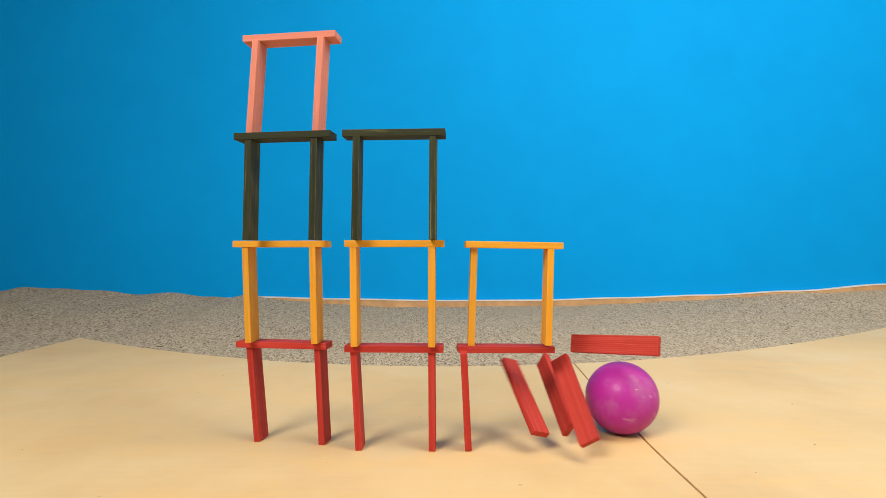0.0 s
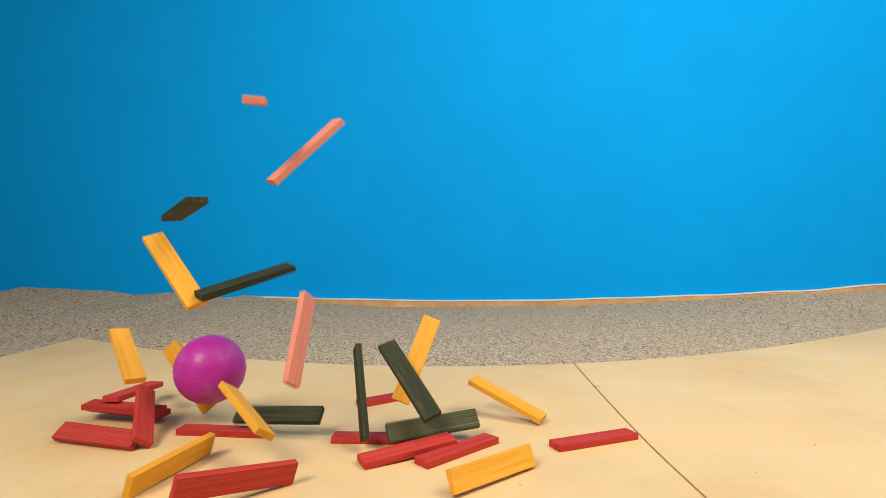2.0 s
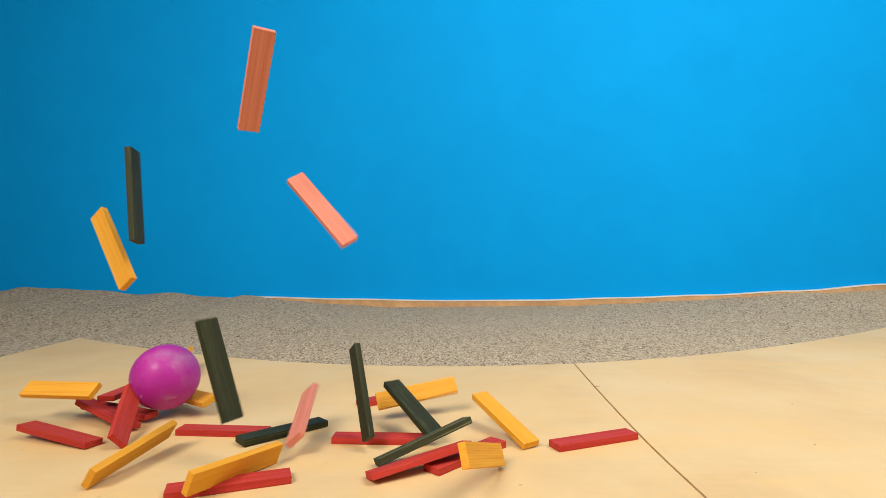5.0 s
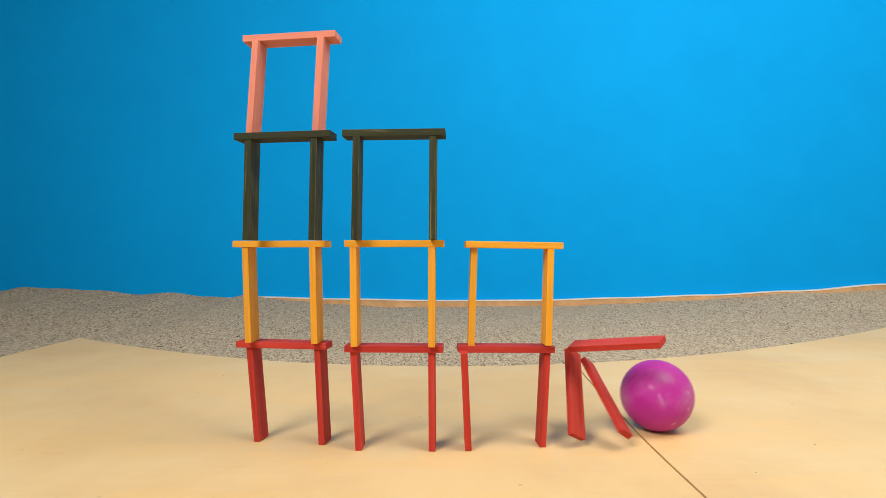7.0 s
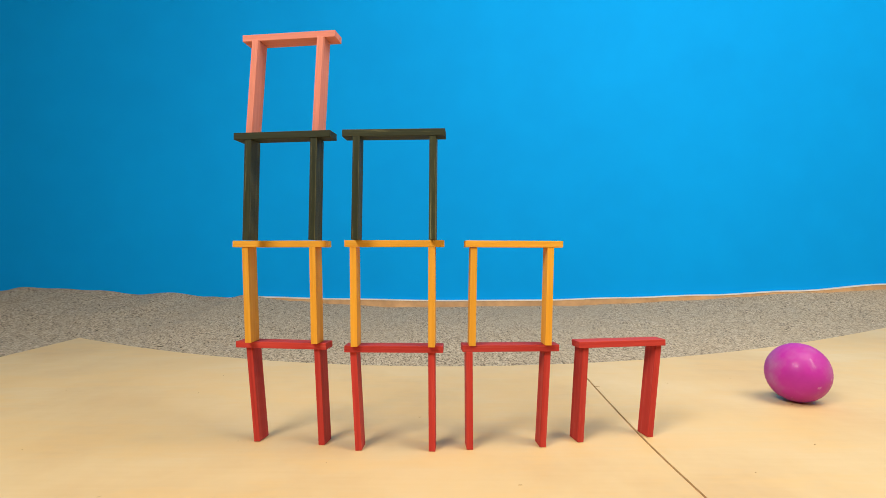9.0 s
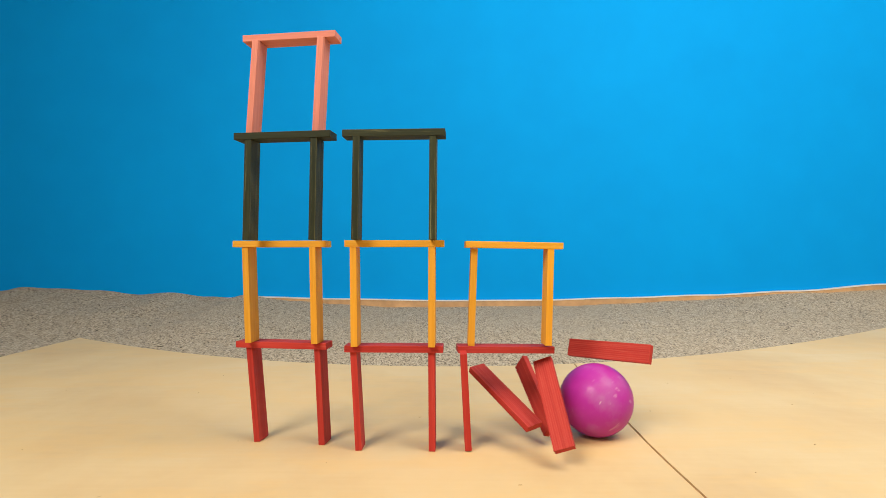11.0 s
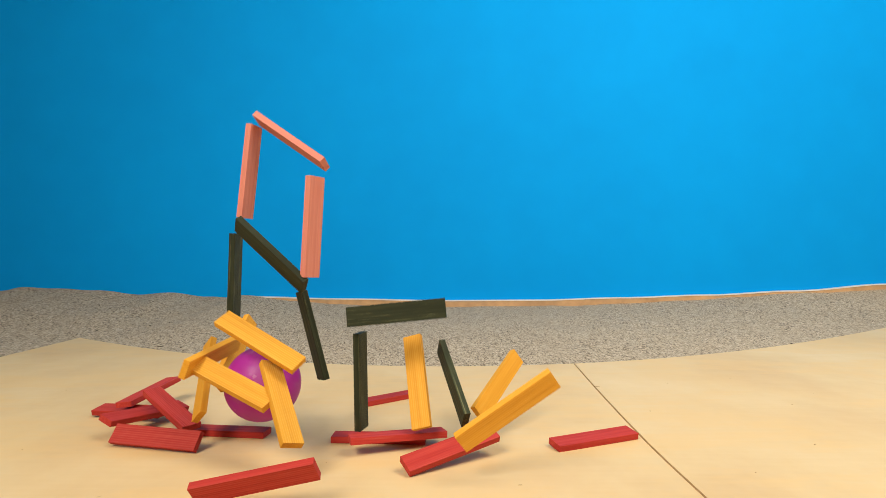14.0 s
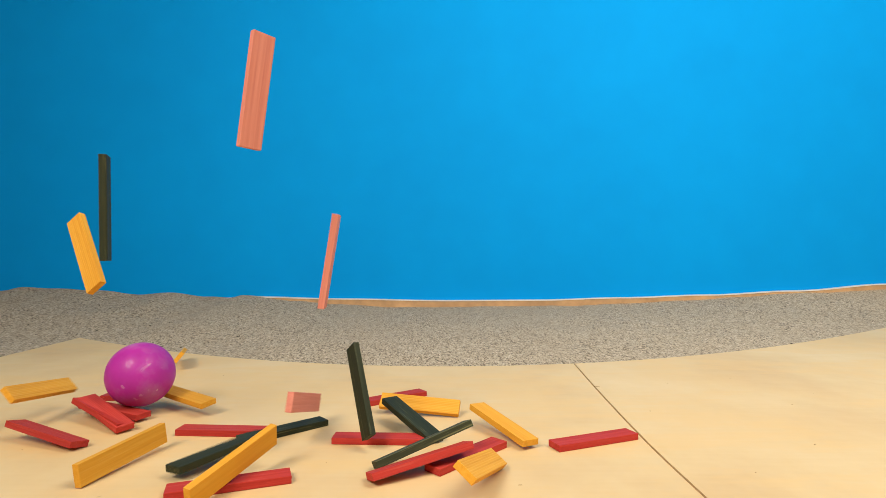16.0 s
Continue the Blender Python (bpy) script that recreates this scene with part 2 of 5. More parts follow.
wall = mesh_object("wall_north", box(LEFT, RIGHT, FAR, FAR + 0.1, -0.03, 2.6), BLUE)
tagged(wall, "plain wall painted bright sky blue", "wall", kind="structure")
for name, size in (("wall_west", (LEFT - 0.1, LEFT, -1.7, FAR + 0.1, -0.03, 2.6)), ("wall_east", (RIGHT, RIGHT + 0.1, -1.7, FAR + 0.1, -0.03, 2.6)),
                   ("wall_south", (LEFT, RIGHT, -1.8, -1.7, -0.03, 2.6)), ("ceiling", (LEFT - 0.1, RIGHT + 0.1, -1.8, FAR + 0.1, 2.6, 2.7))):
    tagged(mesh_object(name, box(*size), PLASTER), "plain off-white plastered surface", name.split("_")[0], kind="structure")
tagged(mesh_object("floor", box(LEFT - 0.1, RIGHT + 0.1, -1.8, FAR + 0.1, -0.06, -0.03), CONCRETE), "plain grey floor slab under the boards", "floor", kind="structure")

BATTEN_TOP = [(-0.98, 0.050), (-0.762, 0.0600), (-0.426, 0.052), (0.0, 0.045), (0.384, 0.047), (0.73, 0.0567), (1.08, 0.068), (1.43, 0.0845), (1.816, 0.1123), (2.9, 0.19)]


def ribbon(dz0, dz1, y0, y1):
    """A thin lath that follows the batten's line along the wall."""
    bm = bmesh.new()
    ring = None
    for i in range(81):
        x = -0.98 + (2.9 + 0.98) * i / 80
        z = between(BATTEN_TOP, x)
        now = [bm.verts.new((x, y0, z + dz0)), bm.verts.new((x, y0, z + dz1)), bm.verts.new((x, y1, z + dz1)), bm.verts.new((x, y1, z + dz0))]
        if ring:
            for a in range(4):
                b = (a + 1) % 4
                bm.faces.new((ring[a], ring[b], now[b], now[a]))
        else:
            bm.faces.new(now)
        ring = now
    bm.faces.new(ring[::-1])
    return bm


batten = tagged(new("trim"), "pine batten with a white top edge, half buried in sand", "trim", kind="structure")
part("batten_face", ribbon(-0.10, -0.0039, FAR - 0.022, FAR - 0.001), PINE, batten)
part("batten_top", ribbon(-0.0038, 0.0, FAR - 0.024, FAR - 0.001), WHITE, batten, "white lacquered top edge")

# specks, splinters and a scuff on the boards: x, y, length, width, turn
MARKS = [(-0.033, 0.768, 0.0045, 0.0010, 4), (0.404, 0.970, 0.0060, 0.0010, 2), (0.307, 0.798, 0.0035, 0.0012, 0), (0.539, 0.831, 0.0040, 0.0010, 9), (0.454, 0.658, 0.0025, 0.0016, 0),
         (0.078, 0.543, 0.0055, 0.0012, 3), (-0.645, 0.921, 0.0030, 0.0012, 0), (-0.410, 0.902, 0.0028, 0.0018, 0), (-0.255, 0.670, 0.0016, 0.0014, 0), (0.333, 0.574, 0.0020, 0.0010, 0),
         (-0.42, 1.03, 0.0030, 0.0012, 30), (0.27, 0.945, 0.0160, 0.0009, -24), (-0.13, 0.60, 0.0020, 0.0010, 0), (0.62, 0.90, 0.0025, 0.0010, 5), (-0.5, 0.64, 0.0022, 0.0012, 12)]
marks = bmesh.new()
for x, y, ln, wd, turn in MARKS:
    ring = []
    for i in range(7):
        a = math.tau * i / 7
        px, py = 0.5 * ln * math.cos(a) * (0.8 + 0.2 * ((i * 3) % 4) / 3), 0.5 * wd * math.sin(a)
        ca, sa = math.cos(radians(turn)), math.sin(radians(turn))
        ring.append((x + px * ca - py * sa, y + px * sa + py * ca))
    low = [marks.verts.new((p, q, -0.0003)) for p, q in ring]
    high = [marks.verts.new((p, q, 0.0003)) for p, q in ring]
    marks.faces.new(high)
    for i in range(7):
        j = (i + 1) % 7
        marks.faces.new((low[i], low[j], high[j], high[i]))
tagged(mesh_object("wood_specks", marks, SEAM_DIRT), "tiny dark splinters and specks on the plywood", "specks", kind="stuff")

# ---- planks and ball ----
PL, PW, PT = 0.1165, 0.0234, 0.00785


def plank_mesh(seed):
    """A planed wooden plank with slightly eased, uneven edges; its length runs along x, its broad faces look along z."""
    rng = random.Random(seed)
    bm = bmesh.new()
    bmesh.ops.create_cube(bm, size=1)
    for v in bm.verts:
        v.co = (v.co.x * PL * (1 + rng.uniform(-0.003, 0.003)), v.co.y * PW, v.co.z * PT)
    bmesh.ops.bevel(bm, geom=bm.edges[:], offset=0.00055, segments=2, affect="EDGES", profile=0.6)
    data = bpy.data.meshes.new("plank")
    bmesh.ops.recalc_face_normals(bm, faces=bm.faces[:])
    bm.to_mesh(data)
    bm.free()
    return data


KINDS = {"red": (RED, "red-stained wooden plank from a toppling tower"), "yellow": (YELLOW, "yellow-stained wooden plank from a toppling tower"),
         "green": (GREEN, "dark green stained wooden plank from a toppling tower"), "pink": (PINK, "salmon-pink stained wooden plank from the tower's top")}
made = 0


def plank(colour, role):
    global made
    made += 1
    material, label = KINDS[colour]
    data = plank_mesh(made)
    data.materials.append(material)
    if role == "lintel":
        label = label.replace("from a toppling tower", "laid across two uprights").replace("from the tower's top", "laid across two uprights")
    return tagged(new(colour + "_plank", data), label, "plank", colour + " planks")


RADIUS = 0.046
bm = bmesh.new()
bmesh.ops.create_uvsphere(bm, u_segments=64, v_segments=32, radius=RADIUS)
ball = tagged(mesh_object("ball", bm, BALL, True), "magenta-purple rubber ball, scuffed, rolling on plywood", "ball")


# ---- what moves ----
# The fall is seen three times: forwards, back again faster, and forwards at half speed.
LAST, FIRST = 3.8333, -1.3929


def three_times(keys):
    """keys: rows of (moment of the fall, pose). Rows for walk() along the whole clip."""
    rows = [(max(0.0, k), m) for k, m in keys if 0.0 <= k <= LAST]
    rows += [(6.5 - (k - 0.5) / 1.25, m) for k, m in keys[::-1] if FIRST <= k < LAST]
    rows += [(10.8 + k * 2, m) for k, m in keys if FIRST < k <= 2.6]
    out = []
    for t, m in rows:
        if not out or frame(t) > frame(out[-1][0]):
            out.append((t, m))
    return out


def motions():
    walk(ball, three_times([
        (-1.3929, pose(0.7429, 0.9577, 0.0460, 0.0, -0.0, 0.0)), (-1.3119, pose(0.7114, 0.9383, 0.0460, 28.5, -37.9, -9.9)), (-1.231, pose(0.6799, 0.9190, 0.0460, 94.0, -58.4, -61.9)),
        (-1.15, pose(0.6484, 0.8997, 0.0460, 154.9, -34.7, -109.0)), (-1.0667, pose(0.6187, 0.8826, 0.0460, -178.7, 0.2, -117.4)), (-0.9833, pose(0.5890, 0.8654, 0.0460, -152.1, 35.0, -108.8)),
        (-0.9, pose(0.5593, 0.8483, 0.0460, -96.8, 57.1, -66.8)), (-0.825, pose(0.5326, 0.8309, 0.0460, -34.2, 44.9, -16.0)), (-0.75, pose(0.5058, 0.8135, 0.0460, -4.4, 14.2, -0.5)),
        (-0.625, pose(0.4622, 0.7939, 0.0460, 23.3, -39.4, -7.4)), (-0.5, pose(0.4186, 0.7743, 0.0460, 122.8, -62.8, -93.7)), (-0.375, pose(0.3750, 0.7548, 0.0460, 175.0, -15.5, -131.1)),
        (-0.2917, pose(0.3442, 0.7407, 0.0460, -167.5, 23.1, -129.8)), (-0.2083, pose(0.3134, 0.7266, 0.0460, -134.4, 57.9, -107.0)), (-0.125, pose(0.2827, 0.7125, 0.0460, -46.2, 59.8, -27.6)),
        (-0.0625, pose(0.2578, 0.7068, 0.0460, -22.4, 32.2, -9.9)), (0, pose(0.2328, 0.7012, 0.0460, -10.7, 2.3, -6.2)), (0.1, pose(0.1961, 0.6903, 0.0460, 11.6, -40.9, -14.2)),
        (0.15, pose(0.1719, 0.6581, 0.0537, 79.2, -40.0, -61.2)), (0.2, pose(0.1477, 0.6259, 0.0614, 124.4, -9.8, -81.8)), (0.3, pose(0.1115, 0.6171, 0.0606, 170.7, -2.8, -87.2)),
        (0.4, pose(0.0819, 0.6171, 0.0683, -152.3, -3.8, -89.4)), (0.5, pose(0.0593, 0.6170, 0.0709, -124.2, -3.6, -91.3)), (0.6, pose(0.0314, 0.6127, 0.0791, -89.6, 2.9, -91.5)),
        (0.7, pose(0.0045, 0.6084, 0.0827, -55.9, 8.3, -88.1)), (0.85, pose(-0.0348, 0.6170, 0.0767, -7.6, -5.4, -86.8)), (1, pose(-0.0739, 0.6259, 0.0666, 42.2, -15.7, -96.6)),
        (1.1, pose(-0.1013, 0.6304, 0.0644, 78.1, -14.5, -106.2)), (1.2, pose(-0.1287, 0.6350, 0.0623, 112.8, -8.1, -113.2)), (1.35, pose(-0.1699, 0.6586, 0.0580, 172.7, -9.8, -123.4)),
        (1.5, pose(-0.2063, 0.6695, 0.0600, -142.3, 5.3, -125.3)), (1.6, pose(-0.2235, 0.6687, 0.0721, -124.5, 18.1, -121.6)), (1.75, pose(-0.2525, 0.6790, 0.0823, -83.9, 21.6, -107.3)),
        (1.8, pose(-0.2666, 0.6842, 0.0847, -64.0, 19.4, -100.3)), (1.9, pose(-0.2915, 0.7081, 0.0804, -29.1, -6.4, -96.1)), (2, pose(-0.3165, 0.7319, 0.0760, 9.3, -29.6, -108.6)),
        (2.2, pose(-0.3565, 0.7538, 0.0580, 73.2, -23.4, -139.8)), (2.35, pose(-0.3888, 0.7670, 0.0570, 110.8, 0.2, -147.8)), (2.5, pose(-0.4210, 0.7802, 0.0560, 148.4, 23.7, -139.5)),
        (2.6, pose(-0.4418, 0.7867, 0.0570, 176.6, 35.4, -125.3)), (2.7, pose(-0.4715, 0.8088, 0.0590, -131.9, 22.8, -98.8)), (2.8, pose(-0.5013, 0.8309, 0.0610, -92.2, -2.4, -91.3)),
        (2.9, pose(-0.5277, 0.8543, 0.0635, -55.0, -28.5, -101.8)), (3, pose(-0.5542, 0.8776, 0.0660, -2.8, -40.2, -132.9)), (3.2, pose(-0.5928, 0.8989, 0.0620, 51.6, -12.6, -159.3)),
        (3.5, pose(-0.6305, 0.9076, 0.0500, 79.3, 27.4, -155.5)), (3.625, pose(-0.6642, 0.9419, 0.0480, 148.5, 29.5, -119.1)), (3.8333, pose(-0.6945, 0.9472, 0.0470, -166.4, 34.3, -94.3))]))
    walk(plank("pink", "lintel"), three_times([
        (-1.3929, pose(-0.1835, 0.6513, 0.4937, 0.0, 0.0, -8.0)), (0, pose(-0.1835, 0.6513, 0.4937, 0.0, 0.0, -8.0)), (0.3, pose(-0.1835, 0.6513, 0.4937, 0.0, 0.0, -8.0)),
        (0.5, pose(-0.1817, 0.6513, 0.4962, 0.0, -1.9, -8.0)), (0.7, pose(-0.1824, 0.6513, 0.4958, 0.0, -2.9, -8.0)), (0.85, pose(-0.1967, 0.7039, 0.5063, -6.0, -7.3, -0.1)),
        (1, pose(-0.1970, 0.6986, 0.4879, -6.0, -7.9, -0.1)), (1.1, pose(-0.1968, 0.6901, 0.4688, -6.0, -7.8, -0.1)), (1.2, pose(-0.2010, 0.7001, 0.4507, -6.0, -7.2, -0.1)),
        (1.35, pose(-0.2006, 0.6876, 0.4097, -6.0, -7.1, -0.1)), (1.5, pose(-0.2092, 0.7187, 0.3789, 0.0, 5.9, 0.1)), (1.6, pose(-0.1872, 0.6587, 0.3720, -25.2, 33.3, -19.4)),
        (1.75, pose(-0.1775, 0.6487, 0.3716, -38.3, 67.7, -51.8)), (1.8, pose(-0.1747, 0.6487, 0.3700, -89.5, 76.0, -97.6)), (1.85, pose(-0.1724, 0.6487, 0.3687, -132.5, 71.8, -125.1)),
        (2, pose(-0.1653, 0.6489, 0.3577, 168.6, 45.1, -149.9)), (2.1, pose(-0.1625, 0.6590, 0.3451, 124.9, 19.4, 176.2)), (2.2, pose(-0.1605, 0.6691, 0.3300, 77.4, -2.6, 171.5)),
        (2.35, pose(-0.1530, 0.6694, 0.2980, 120.7, -35.7, 160.3)), (2.5, pose(-0.1461, 0.6698, 0.2575, -175.3, -75.6, 156.3)), (2.6, pose(-0.1400, 0.6617, 0.2240, 7.1, -81.1, -3.5)),
        (2.8, pose(-0.1328, 0.6808, 0.1499, 1.4, -27.1, 45.1)), (3, pose(-0.1372, 0.7213, 0.0985, 9.3, -1.1, -9.8)), (3.2, pose(-0.1469, 0.7516, 0.0662, -57.9, 17.2, -29.7)),
        (3.35, pose(-0.1465, 0.7767, 0.0585, -23.8, 24.9, 12.9)), (3.5, pose(-0.1461, 0.8017, 0.0508, 6.4, 9.3, 52.0)), (3.5625, pose(-0.1478, 0.8017, 0.0508, 31.7, -10.5, 10.3)),
        (3.625, pose(-0.1495, 0.8017, 0.0508, 63.9, -6.8, -36.1)), (3.8333, pose(-0.1412, 0.8018, 0.0468, 34.7, 4.6, -42.1))]))
    walk(plank("pink", "upright"), three_times([
        (-1.3929, pose(-0.2275, 0.6531, 0.4314, 0.0, 94.0, -8.1)), (0, pose(-0.2275, 0.6531, 0.4314, 0.0, 94.0, -8.1)), (0.3, pose(-0.2275, 0.6531, 0.4314, 0.0, 94.0, -8.1)),
        (0.5, pose(-0.2268, 0.6531, 0.4328, 0.0, 94.0, -8.1)), (0.7, pose(-0.2275, 0.6531, 0.4314, 0.0, 94.0, -8.1)), (0.85, pose(-0.2505, 0.7180, 0.4434, -179.3, 85.1, 173.7)),
        (1, pose(-0.2443, 0.6952, 0.4182, 179.8, 85.7, 172.8)), (1.1, pose(-0.2367, 0.6706, 0.3933, 178.9, 86.2, 171.9)), (1.2, pose(-0.2352, 0.6629, 0.3683, 178.8, 86.2, 171.8)),
        (1.35, pose(-0.2299, 0.6414, 0.3266, 171.7, 88.0, 164.7)), (1.5, pose(-0.2350, 0.6483, 0.3051, 170.6, 86.6, 170.8)), (1.6, pose(-0.2430, 0.6732, 0.3359, -169.7, 84.1, 174.8)),
        (1.75, pose(-0.2275, 0.6387, 0.3689, -48.8, 54.8, -76.6)), (1.8, pose(-0.2279, 0.6386, 0.3816, -40.3, 44.9, -73.3)), (1.85, pose(-0.2279, 0.6385, 0.3901, -35.9, 39.0, -73.0)),
        (2, pose(-0.2161, 0.6184, 0.4091, -0.0, 13.7, -72.9)), (2.1, pose(-0.2169, 0.6183, 0.4199, -15.7, -3.6, -65.1)), (2.2, pose(-0.2160, 0.6182, 0.4274, -12.5, -17.5, -63.3)),
        (2.35, pose(-0.2090, 0.5982, 0.4246, -1.9, -41.2, -60.1)), (2.5, pose(-0.1992, 0.5717, 0.4146, -47.0, -81.7, -3.7)), (2.6, pose(-0.1894, 0.5422, 0.3975, -39.8, -82.7, -4.2)),
        (2.8, pose(-0.1980, 0.5487, 0.3694, -26.8, -87.5, 17.2)), (3, pose(-0.2179, 0.5991, 0.3320, -116.4, -73.3, 108.6)), (3.2, pose(-0.2293, 0.6199, 0.2440, -175.7, -31.4, 118.4)),
        (3.5, pose(-0.2382, 0.6817, 0.0598, -148.1, 10.9, 91.0)), (3.625, pose(-0.2113, 0.6213, 0.0231, -153.8, 14.0, 93.1)), (3.7291, pose(-0.1935, 0.5595, 0.0274, -109.1, 15.4, 106.4)),
        (3.8333, pose(-0.1757, 0.4977, 0.0202, -65.8, 7.5, 116.9))]))
    walk(plank("pink", "upright"), three_times([
        (-1.3929, pose(-0.1460, 0.6415, 0.4314, 0.0, 93.0, -8.1)), (0, pose(-0.1460, 0.6415, 0.4314, 0.0, 93.0, -8.1)), (0.3, pose(-0.1460, 0.6415, 0.4314, 0.0, 93.0, -8.1)),
        (0.5, pose(-0.1447, 0.6415, 0.4363, 0.0, 93.0, -8.1)), (0.7, pose(-0.1447, 0.6414, 0.4373, 0.0, 93.0, -8.1)), (0.85, pose(-0.1533, 0.6786, 0.4418, 178.2, 86.5, 171.2)),
        (1, pose(-0.1522, 0.6633, 0.4203, 174.2, 87.6, 167.3)), (1.1, pose(-0.1503, 0.6518, 0.3994, 174.0, 87.6, 167.0)), (1.2, pose(-0.1490, 0.6408, 0.3753, 173.8, 87.6, 166.8)),
        (1.35, pose(-0.1459, 0.6234, 0.3342, 171.3, 88.0, 164.3)), (1.5, pose(-0.1454, 0.6135, 0.2883, 175.6, 88.0, 164.0)), (1.6, pose(-0.1508, 0.6200, 0.2640, -158.4, 86.8, 170.4)),
        (1.75, pose(-0.1606, 0.6357, 0.2210, -119.2, 84.1, 174.8)), (1.8, pose(-0.1642, 0.6383, 0.2004, -118.4, 83.1, 175.5)), (1.85, pose(-0.1673, 0.6402, 0.1859, -117.6, 81.8, 176.3)),
        (2, pose(-0.1733, 0.6510, 0.1307, -69.2, 57.4, -93.0)), (2.1, pose(-0.1757, 0.6514, 0.0874, -80.2, 47.8, -93.1)), (2.2, pose(-0.1750, 0.6479, 0.0455, -126.9, 37.4, -93.6)),
        (2.35, pose(-0.1720, 0.6619, 0.0366, -151.8, 17.3, -95.5)), (2.425, pose(-0.1754, 0.6719, 0.0362, -106.3, 3.9, -67.6)), (2.5, pose(-0.1787, 0.6819, 0.0358, -68.3, -24.3, -55.8)),
        (2.6, pose(-0.1753, 0.6818, 0.0451, -94.1, -15.4, -93.2)), (2.8, pose(-0.1785, 0.7018, 0.0449, -148.0, -27.8, -89.6)), (3, pose(-0.1786, 0.7018, 0.0449, -151.9, -27.8, -88.0)),
        (3.2, pose(-0.1779, 0.7019, 0.0346, -91.4, -13.7, -89.4)), (3.5, pose(-0.1751, 0.6746, 0.0334, -53.9, 22.0, -77.9)), (3.625, pose(-0.1755, 0.6760, 0.0303, -51.7, 18.9, -76.4)),
        (3.8333, pose(-0.1898, 0.7021, 0.0165, 17.5, -1.6, -70.0))]))
    walk(plank("green", "lintel"), three_times([
        (-1.3929, pose(-0.1839, 0.6250, 0.3693, 0.0, 0.0, -8.0)), (0, pose(-0.1839, 0.6250, 0.3693, 0.0, 0.0, -8.0)), (0.3, pose(-0.1839, 0.6250, 0.3693, 0.0, 0.0, -8.0)),
        (0.5, pose(-0.1836, 0.6249, 0.3717, 0.0, -1.0, -8.0)), (0.7, pose(-0.1836, 0.6250, 0.3703, 0.0, -1.7, -8.0)), (0.85, pose(-0.2006, 0.6829, 0.3709, -4.0, -4.2, -0.0)),
        (1, pose(-0.2006, 0.6795, 0.3509, -4.0, -3.5, -0.0)), (1.1, pose(-0.2005, 0.6758, 0.3306, -4.0, -3.1, -0.0)), (1.2, pose(-0.2004, 0.6721, 0.3063, -4.0, -2.8, -0.0)),
        (1.35, pose(-0.2005, 0.6691, 0.2644, -4.0, -1.4, -0.0)), (1.5, pose(-0.2026, 0.6636, 0.2330, 0.0, 9.9, 0.1)), (1.6, pose(-0.2024, 0.6300, 0.2324, -52.6, 39.5, -15.4)),
        (1.75, pose(-0.2079, 0.6162, 0.2294, 25.7, 82.7, 4.2)), (1.8, pose(-0.2203, 0.6381, 0.2249, -162.0, 80.8, 176.7)), (1.85, pose(-0.2219, 0.6401, 0.2240, -107.0, 64.7, -125.5)),
        (1.925, pose(-0.2275, 0.6402, 0.2126, -158.8, 41.0, -145.0)), (2, pose(-0.2331, 0.6403, 0.2011, 169.1, 15.7, -137.3)), (2.1, pose(-0.2196, 0.5751, 0.1831, 179.4, -12.5, -179.9)),
        (2.2, pose(-0.2200, 0.5544, 0.1619, -176.1, -39.0, -179.6)), (2.35, pose(-0.2421, 0.5856, 0.1170, 148.4, -66.9, -178.7)), (2.5, pose(-0.2579, 0.6217, 0.0552, -159.3, -29.7, 97.1)),
        (2.6, pose(-0.2480, 0.6021, 0.0133, 176.1, -1.4, 60.0)), (2.8, pose(-0.2214, 0.5144, 0.0226, -177.5, 17.9, 0.2)), (3, pose(-0.2243, 0.5198, 0.0299, -123.2, 5.3, 0.1)),
        (3.2, pose(-0.2197, 0.5180, 0.0250, -141.1, 14.2, 44.3)), (3.35, pose(-0.2077, 0.5191, 0.0197, -179.7, -1.8, 71.3)), (3.5, pose(-0.1956, 0.5201, 0.0144, 139.2, 3.5, 102.0)),
        (3.625, pose(-0.1909, 0.5096, 0.0165, 117.2, 3.9, 109.8)), (3.8333, pose(-0.1942, 0.5030, 0.0176, 123.0, 5.2, 113.3))]))
